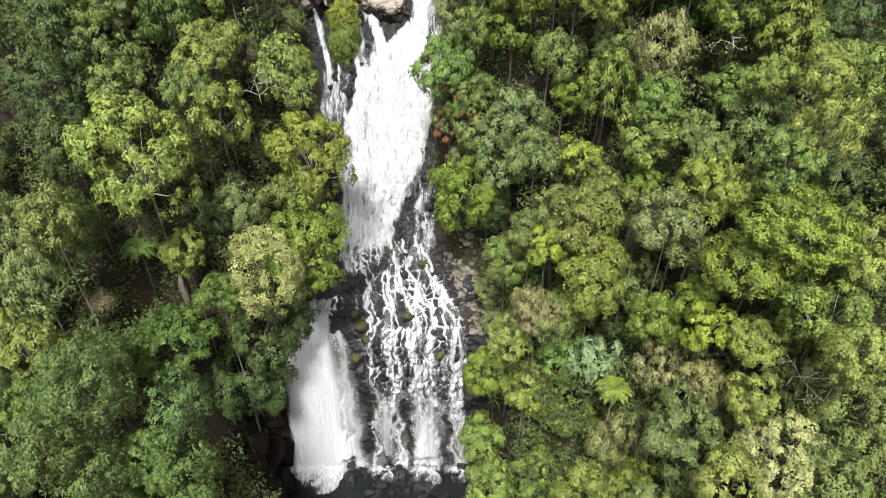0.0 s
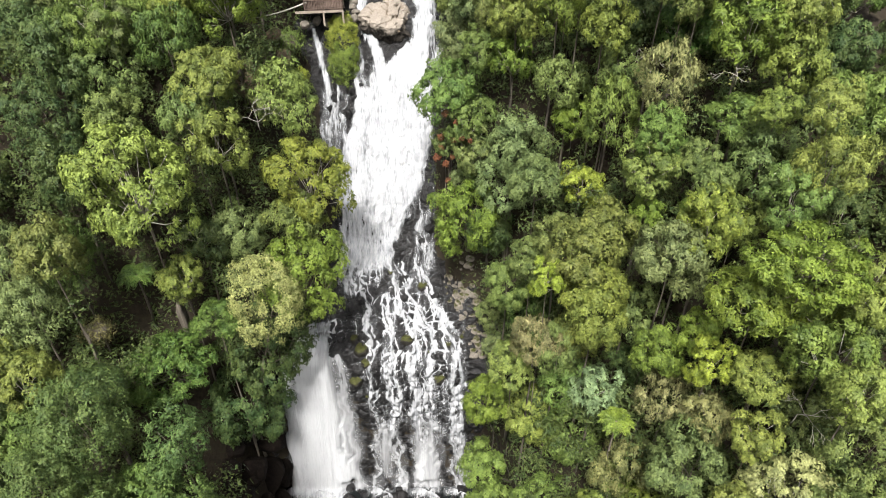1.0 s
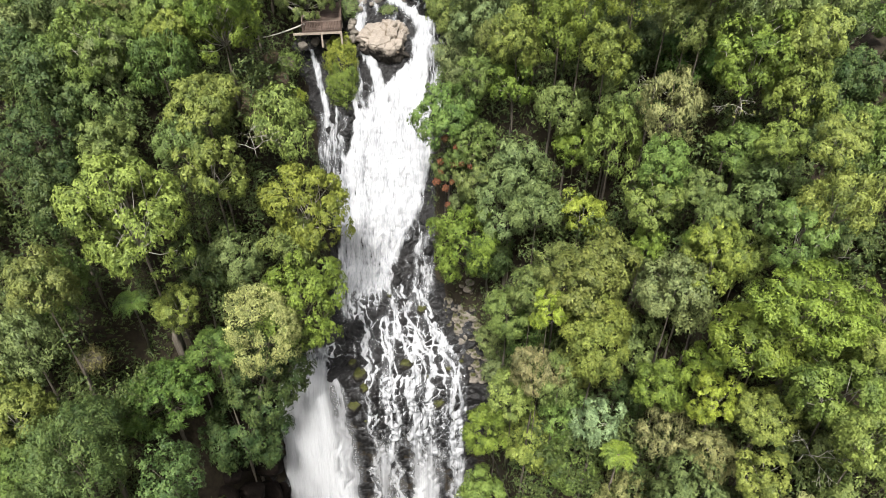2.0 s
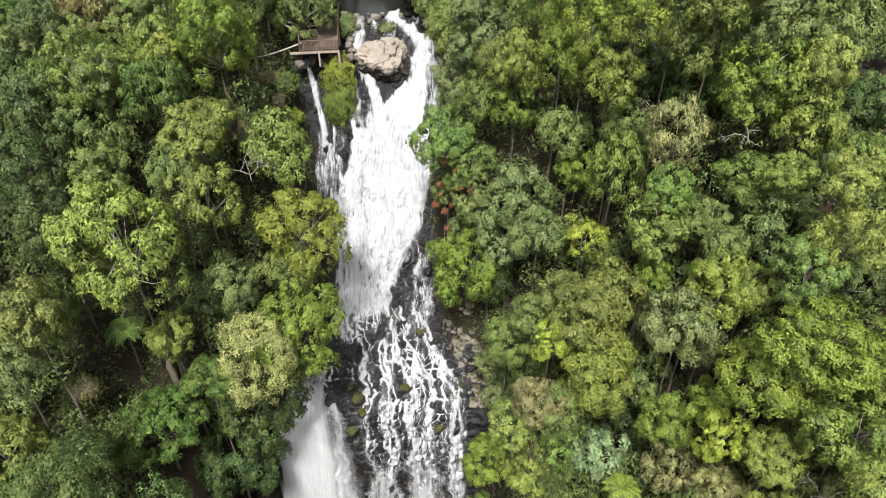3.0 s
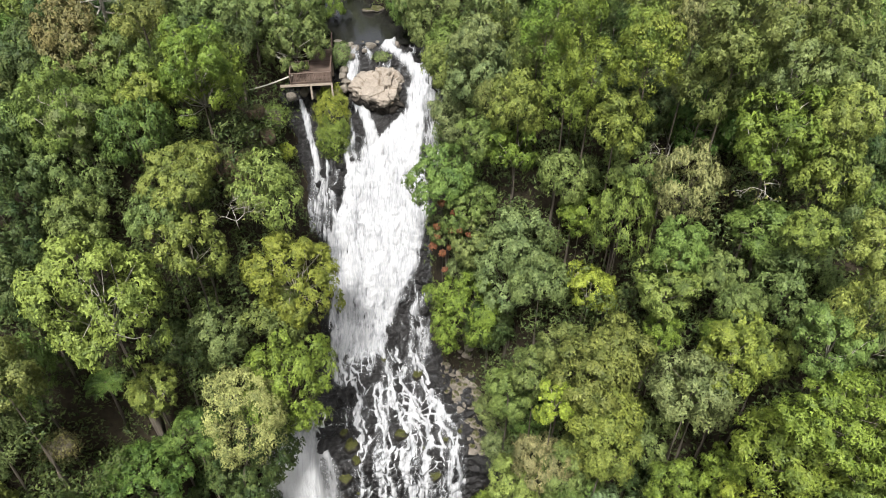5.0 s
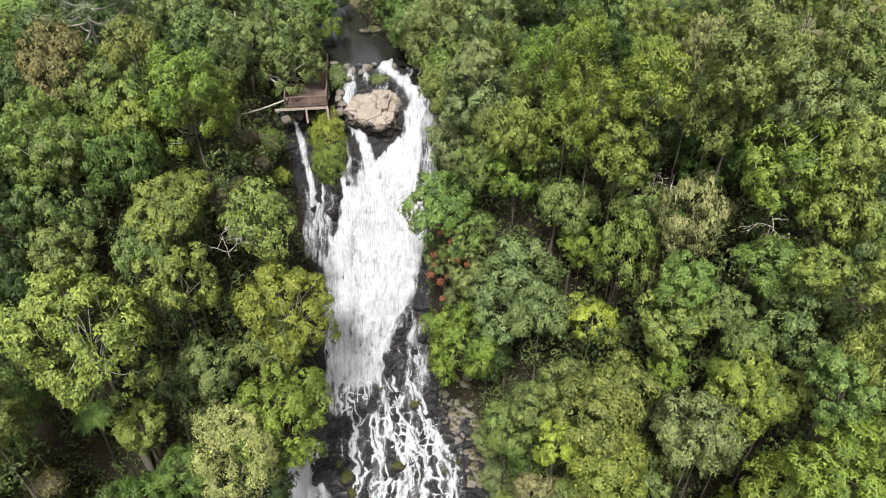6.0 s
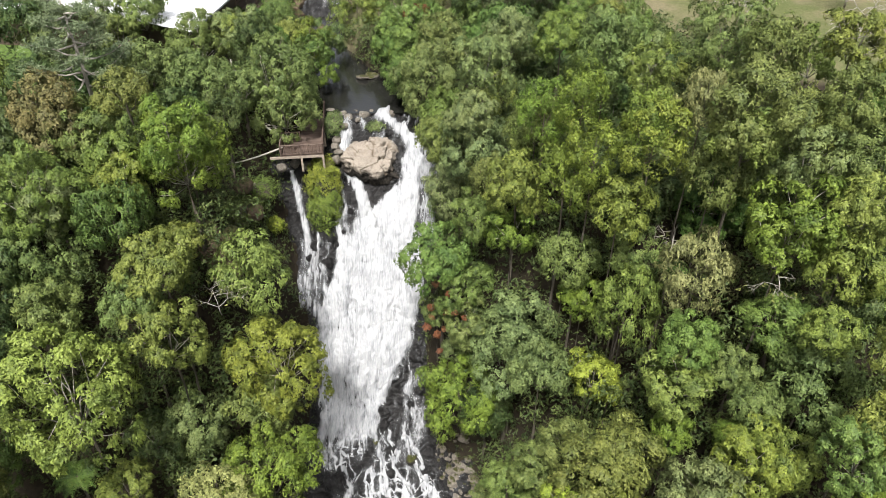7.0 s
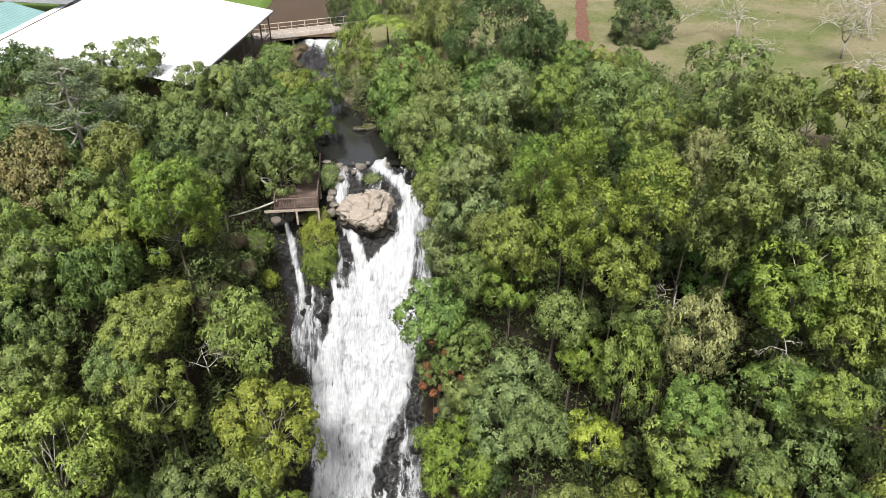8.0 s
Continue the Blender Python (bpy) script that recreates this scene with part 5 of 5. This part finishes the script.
railing(-3.9, 0.12, -3.9, 2.4)


def log(a, b, r, label, bow=0.2):
    a, b = Vector(a), Vector(b)
    bm = bmesh.new()
    pts = [a.lerp(b, i / 6) + Vector((0, 0, -bow * math.sin(math.pi * i / 6))) for i in range(7)]
    tube(bm, pts, [r * (1 - 0.07 * i) for i in range(7)], 7)
    return tagged(part("fallen_log", bm, PALE_BARK, None, "", True), label, "log", "fallen logs")


log((-13.9, 72.9, 41.3), (-19.2, 71.4, 40.3), 0.09, "pale bare log leaning on the lookout railing")
log((-14.0, 74.2, 41.5), (-19.5, 78.4, 42.9), 0.12, "pale bare log lying on the bank behind the lookout", 0.05)
log((-14.2, 74.6, 41.2), (-16.4, 77.6, 42.6), 0.16, "brown bare log lying on the bank behind the lookout", 0.0)
log((-18.6, 76.6, 42.4), (-19.8, 81.6, 46.0), 0.10, "thin dead trunk leaning behind the lookout", 0.0)

# ---- the footbridge and the little weir ----
bridge = thing("footbridge", "long low footbridge with pale boards and thin railings", "bridge", -23.6, 110.2, 43.2, 19.0)
for i in range(36):
    bm = bmesh.new()
    box(bm, i * 0.5, i * 0.5 + 0.47, 0, 3.2, -0.08, 0)
    part("board", bm, CONCRETE, bridge)
for y in (0.15, 3.05):
    bm = bmesh.new()
    beam(bm, (0, y, -0.24), (18, y, -0.24), 0.16, 0.3)
    part("girder", bm, TIMBER, bridge)
    bm = bmesh.new()
    beam(bm, (0, y, 1.05), (18, y, 1.05), 0.09, 0.06)
    part("handrail", bm, RAIL_PAINT, bridge, "pale handrail")
    bm = bmesh.new()
    beam(bm, (0, y, 0.5), (18, y, 0.5), 0.04, 0.04)
    part("midrail", bm, RAIL_PAINT, bridge)
    for i in range(11):
        bm = bmesh.new()
        beam(bm, (i * 1.8, y, 0), (i * 1.8, y, 1.05), 0.07, 0.07)
        part("post", bm, RAIL_PAINT, bridge)
for x in (5.0, 11.5):
    for y in (0.3, 2.9):
        bm = bmesh.new()
        beam(bm, (x, y, -0.4), (x, y, -2.6), 0.25, 0.25)
        part("pier", bm, TIMBER, bridge)
wx, wy = np.meshgrid(np.linspace(-18.2, -12.2, 60), np.linspace(0, 1, 50), indexing="ij")
wob = value_noise(wx * 1.5, wy * 3, 51)
wz = 42.6 - 1.9 * np.clip(wy * 1.25 - 0.1, 0, 1) ** 1.3 + 0.25 * wob
weir_mesh = sheet("weir_water", np.stack([wx, 112.6 - 6.6 * wy + (wx + 15) * 0.3, wz], -1), True, np.stack([wx, wy * 7], -1))
att = weir_mesh.attributes.new("depth", "FLOAT", "POINT")
att.data.foreach_set("value", (np.clip(1.5 - 2.1 * wy + 1.5 * (wob - 0.5) + 0.14 * (wx + 15), 0, 1) * np.clip((wx + 17.6) / 1.2, 0, 1) * np.clip((-12.4 - wx) / 0.8, 0, 1)).astype(np.float32).ravel())
weir_bed = sheet("weir_bed", np.stack([wx * 1.15 + 2.2, 112.6 - 6.8 * wy + (wx + 15) * 0.3, wz - 0.12 - 0.35 * value_noise(wx * 2.2, wy * 9, 52)], -1))
tagged(part("weir_bed", weir_bed, WET_ROCK), "dark wet rock ramp under the weir water", "rock", kind="structure")
tagged(part("weir_water", weir_mesh, FOAM), "white water running over the weir below the footbridge", "water", kind="structure")
for x, y, z, r in ((-18.2, 109.4, 42.2, 0.9), (-17.2, 109.8, 42.4, 0.7), (-19.4, 108.9, 42.3, 0.8), (-18.6, 107.4, 41.6, 0.9), (-17.6, 106.6, 41.2, 0.7), (-19.4, 106.4, 41.6, 0.7), (-17.9, 108.4, 41.9, 0.7), (-16.2, 104.6, 40.9, 0.6), (-14.4, 103.4, 40.8, 0.6), (-15.4, 101.6, 40.8, 0.5)):
    set_stone([stone_mesh("stone", int(r * 100), CLIFF_ROCK, 0.6)], x, y, z, r, "stone", "red-brown stone in the stream below the weir", "stones of the stream", 0.8)

# ---- buildings on the plateau ----
hall = thing("restaurant_hall", "long low hall with a white sheet-metal roof and open veranda", "building", -22.4, 96.2, 44.0, -8.8)


def slope(name, x0, z0, x1, z1, y0, y1, mat, parent, label=""):
    """A ribbed roof sheet from eave to ridge."""
    bm = bmesh.new()
    n = int((y1 - y0) / 0.4)
    prof = []
    for i in range(n + 1):
        y = y0 + (y1 - y0) * i / n
        prof += [(y, 0.0), (y + 0.28, 0.0), (y + 0.32, 0.05), (y + 0.36, 0.05)]
    top = [(bm.verts.new((x0, y, z0 + h)), bm.verts.new((x1, y, z1 + h))) for y, h in prof]
    low = [(bm.verts.new((x0, y, z0 + h - 0.06)), bm.verts.new((x1, y, z1 + h - 0.06))) for y, h in prof]
    for a, b, c, d in zip(top, top[1:], low, low[1:]):
        bm.faces.new((a[0], b[0], b[1], a[1]))
        bm.faces.new((c[0], c[1], d[1], d[0]))
        bm.faces.new((a[0], c[0], d[0], b[0]))
        bm.faces.new((a[1], b[1], d[1], c[1]))
    return part(name, bm, mat, parent, label)


slope("roof_sheet", 0.0, 3.5, -14, 5.6, -11.5, 12.5, ROOF_WHITE, hall, "white ribbed roof sheet")
slope("roof_sheet", -28.0, 3.5, -14, 5.6, -11.5, 12.5, ROOF_WHITE, hall, "white ribbed roof sheet")
bm = bmesh.new()
beam(bm, (-14, -11.6, 5.66), (-14, 12.9, 5.66), 0.5, 0.08)
part("ridge_cap", bm, ROOF_WHITE, hall)
bm = bmesh.new()
beam(bm, (0.08, -11.6, 3.4), (0.08, 12.9, 3.4), 0.14, 0.16)
part("gutter", bm, ROOF_GREY, hall, "grey gutter")
for x0, x1, y0, y1 in ((-26, -3.0, -9.6, -9.4), (-26, -3.0, 10.4, 10.6), (-26.2, -26.0, -9.6, 10.6)):
    bm = bmesh.new()
    box(bm, x0, x1, y0, y1, -0.2, 3.9)
    part("wall", bm, WALL_DARK, hall)
for i in range(8):
    y = -9.4 + i * 2.475
    bm = bmesh.new()
    box(bm, -3.0, -2.85, y, y + 1.3, -0.2, 3.7)
    part("wall", bm, WALL_DARK, hall)
    if y + 1.3 < 10:
        w = thing("window", "", "")
        w.parent = hall
        bm = bmesh.new()
        box(bm, -2.96, -2.92, y + 1.3, y + 2.475, 0.9, 2.6)
        part("pane", bm, GLASS, w)
        bm = bmesh.new()
        box(bm, -3.0, -2.85, y + 1.3, y + 2.475, -0.2, 0.9)
        part("sill", bm, WALL_DARK, w)
        bm = bmesh.new()
        box(bm, -3.0, -2.85, y + 1.3, y + 2.475, 2.6, 3.7)
        part("lintel", bm, WALL_DARK, w)
for i in range(9):
    y = -11 + i * 2.85
    bm = bmesh.new()
    beam(bm, (-0.3, y, -1.5), (-0.3, y, 3.4), 0.14, 0.14)
    part("veranda_post", bm, TIMBER, hall)
bm = bmesh.new()
box(bm, -3.2, 0.1, -11.2, 12.4, -0.3, -0.1)
part("veranda_floor", bm, TIMBER, hall)
for z in (0.5, 1.0):
    bm = bmesh.new()
    beam(bm, (-0.3, -11, z), (-0.3, 12, z), 0.07, 0.07)
    part("veranda_rail", bm, TIMBER, hall)
shed = thing("side_building", "small building with a faded teal sheet-metal roof", "building", -48.6, 103, 44.0, -8.8)
slope("roof_sheet", 0.0, 3.2, -6, 4.6, -6.5, 5.0, ROOF_TEAL, shed, "faded teal ribbed roof sheet")
slope("roof_sheet", -12.0, 3.2, -6, 4.6, -6.5, 5.0, ROOF_TEAL, shed, "faded teal ribbed roof sheet")
for x0, x1, y0, y1 in ((-11, -1, -5.6, -5.4), (-11, -1, 4.2, 4.4), (-1.2, -1.0, -5.4, 4.2), (-11, -10.8, -5.4, 4.2)):
    bm = bmesh.new()
    box(bm, x0, x1, y0, y1, -0.2, 3.4)
    part("wall", bm, WALL_DARK, shed)
slope("roof_sheet", 1.5, 4.4, -16, 4.4, 6.0, 16.0, ROOF_GREY, shed, "grey flat roof sheet")

# ---- the pasture: track, bare trees ----
ty0 = np.linspace(94, 190, 60)
tx0 = 16.8 + (ty0 - 98) * 0.14
for name, a, b, mat, label in (("track", 0.2, 1.9, DIRT, "red dirt track along the pasture"),):
    P = np.stack([np.stack([tx0 + w + 0.5 * (value_noise(ty0 * 0.8 + w * 9, ty0 * 0 + w, 81) - 0.5), ty0, ground_z(tx0 + w, ty0) + 0.04], -1) for w in np.linspace(a, b, 5)], 1)
    tagged(part(name, sheet(name, P), mat), label, "track", kind="structure")


def bare_tree(x, y, height, seed, label, lean=0.25, leafy=0, z=None, stout=0.013):
    """A leafless pale tree that forks again and again."""
    rng = random.Random(seed)
    z = float(ground_z(x, y)) - 0.1 if z is None else z
    t = thing("bare_tree", label, "tree", x, y, z, 0, "bare pale trees")
    bm, tips = bmesh.new(), []

    def fork(p, d, length, r, depth):
        q = p + d * length * 0.5 + Vector((rng.uniform(-1, 1), rng.uniform(-1, 1), rng.uniform(-1, 1))) * length * 0.08
        e = p + d * length
        tube(bm, [p, q, e], [r, r * 0.85, r * 0.7], 5)
        tips.append(e)
        if depth:
            for _ in range(rng.choice((2, 2, 3))):
                nd = (d * 0.9 + Vector((rng.uniform(-1.2, 1.2), rng.uniform(-1.2, 1.2), rng.uniform(-0.7, 0.35))) * 0.95).normalized()
                fork(e, nd, length * rng.uniform(0.66, 0.98), r * 0.68, depth - 1)

    fork(Vector((0, 0, 0)), Vector((rng.uniform(-lean, lean), rng.uniform(-lean, lean), 1)).normalized(), height * 0.27, stout * height, 6 if stout > 0.015 else 5)
    part("trunk", bm, PALE_BARK, t, "", True)
    if leafy:
        r2 = np.random.default_rng(seed)
        T = np.array([tuple(p) for p in tips])
        P = T[r2.integers(0, len(T), leafy)] + r2.normal(scale=0.35, size=(leafy, 3))
        fo = part("foliage", blades("foliage", leaves(r2, P, unit(r2.normal(size=P.shape) + np.array([0, 0, 1.0])), 0.3, 0.15, 0.2)), LEAF, t)
        fo.color = (0.122, 0.144, 0.038, 1)
    return t


bare_tree(33.8, 92.5, 7.5, 1, "pale leafless tree spreading over the pasture", 0.4, 166, None, 0.02)
bare_tree(42.4, 87.0, 8.0, 2, "pale leafless tree spreading over the pasture", 0.2, 166, None, 0.02)
bare_tree(37.5, 104.0, 8.0, 3, "pale leafless tree spreading over the pasture", 0.3, 300, None, 0.02)
bare_tree(49.0, 101.0, 8.5, 4, "pale leafless tree spreading over the pasture", 0.3, 300, None, 0.02)
bare_tree(29.5, 108.0, 6.5, 5, "pale leafless tree spreading over the pasture", 0.3, 300, None, 0.02)
bare_tree(57.0, 112.0, 9.0, 6, "pale leafless tree spreading over the pasture", 0.3, 300, None, 0.02)
bare_tree(20.6, 47.4, 3.0, 7, "dead grey tree bare among green crowns", 0.5, 60, 46.2)
bare_tree(17.4, 55.6, 7.5, 8, "pale thin trunk showing between green crowns", 0.2, 120, 41.0)
bare_tree(-15.6, 54.2, 3.4, 9, "dead grey branches bare among green crowns", 0.5, 60, 38.0)
bare_tree(23.0, 29.6, 4.0, 10, "grey twiggy dead tree between green crowns", 0.5, 0, 31.0)


# ---- tree ferns ----
def fern_mesh(seed, fronds=14, r=1.0):
    rng = np.random.default_rng(seed)
    out = []
    for i in range(fronds):
        a = 6.2832 * i / fronds + rng.uniform(-0.15, 0.15)
        rise = rng.uniform(0.25, 0.5)
        for j in range(34):
            u = j / 33
            rad = r * (0.05 + 0.95 * u)
            z = r * (rise * math.sin(u * 2.4) - 0.35 * u * u)
            base = np.array([rad * math.cos(a), rad * math.sin(a), z])
            along = np.array([math.cos(a), math.sin(a), -0.3 * u])
            side = np.array([-math.sin(a), math.cos(a), -0.15])
            L = r * 0.30 * math.sin(math.pi * min(0.98, 0.12 + 0.86 * u)) + 0.02
            for sgn in (1, -1):
                d = side * sgn + along * 0.35
                w = along * 0.028 * r
                out.append([base - w, base + w, base + d * L - np.array([0, 0, L * 0.3])])
    me = blades("fronds", np.array(out))
    me.materials.append(LEAF)
    return me


def tree_fern(x, y, z, r, tint, seed, label):
    low = float(ground_z(x, y)) - 0.2
    t = thing("tree_fern", label, "tree fern", x, y, low, 0, "tree ferns")
    bm = bmesh.new()
    tube(bm, [(0, 0, 0), (0.05, 0.05, (z - low) * 0.5), (0, 0, z - low)], [0.16, 0.13, 0.11], 8)
    part("trunk", bm, BARK, t, "", True)
    fo = part("crown", fern_mesh(seed, 14, r), None, t)
    fo.location = (0, 0, z - low)
    fo.color = (*TINT[tint], 1)
    return t


tree_fern(-27.4, 48.0, 26.8, 1.8, "green", 1, "green tree fern with arching fronds in shade")
tree_fern(13.6, 34.8, 23.6, 1.5, "lime", 2, "yellow-green tree fern with arching fronds on the slope")
tree_fern(-5.7, 104.5, 47.4, 2.5, "lime", 3, "lime-green tree fern by the end of the footbridge")
tree_fern(-2.9, 103.0, 47.2, 2.4, "lime", 4, "lime-green tree fern by the end of the footbridge")
tree_fern(16.0, 52.5, 44.0, 1.2, "green", 5, "small green tree fern among crowns")


# ---- the tall conifer beside the hall ----
def conifer(x, y, top, label):
    low = float(ground_z(x, y)) - 0.2
    t = thing("conifer", label, "conifer", x, y, low)
    h = top - low
    bm = bmesh.new()
    tube(bm, [(0, 0, 0), (0.1, 0, h * 0.5), (0, 0.1, h)], [0.22, 0.16, 0.05], 8)
    part("trunk", bm, PALE_BARK, t, "", True)
    rng = np.random.default_rng(90)
    for i in range(24):
        z = h * (0.35 + 0.63 * i / 24)
        a, L = i * 2.4, 4.4 * (1.05 - 0.7 * i / 24)
        d = np.array([math.cos(a), math.sin(a), 0])
        bm = bmesh.new()
        pts = [np.array([0, 0, z]) + d * L * u + np.array([0, 0, L * (-0.32 * u + 0.52 * u * u)]) for u in (0, 0.35, 0.7, 1.0)]
        tube(bm, [Vector(p) for p in pts], [0.10, 0.08, 0.055, 0.02], 5)
        br = part("branch", bm, PALE_BARK, t, "", True)
        u = rng.uniform(0.62, 1.08, 420)
        P = np.array([0, 0, z]) + d * L * u[:, None] + np.stack([0 * u, 0 * u, L * (-0.32 * u + 0.52 * u * u)], 1) + rng.normal(scale=(0.36, 0.36, 0.16), size=(420, 3))
        fo = part("needle_tuft", blades("needle_tuft", leaves(rng, P, unit(rng.normal(size=P.shape) + np.array([0, 0, 1.2])), 0.30, 0.12, 0.0)), LEAF, br)
        fo.color = (0.137, 0.179, 0.103, 1)
        tagged(fo, kind="stuff")


conifer(-29.4, 72.0, 55.2, "tall grey-green conifer with bare drooping branches")
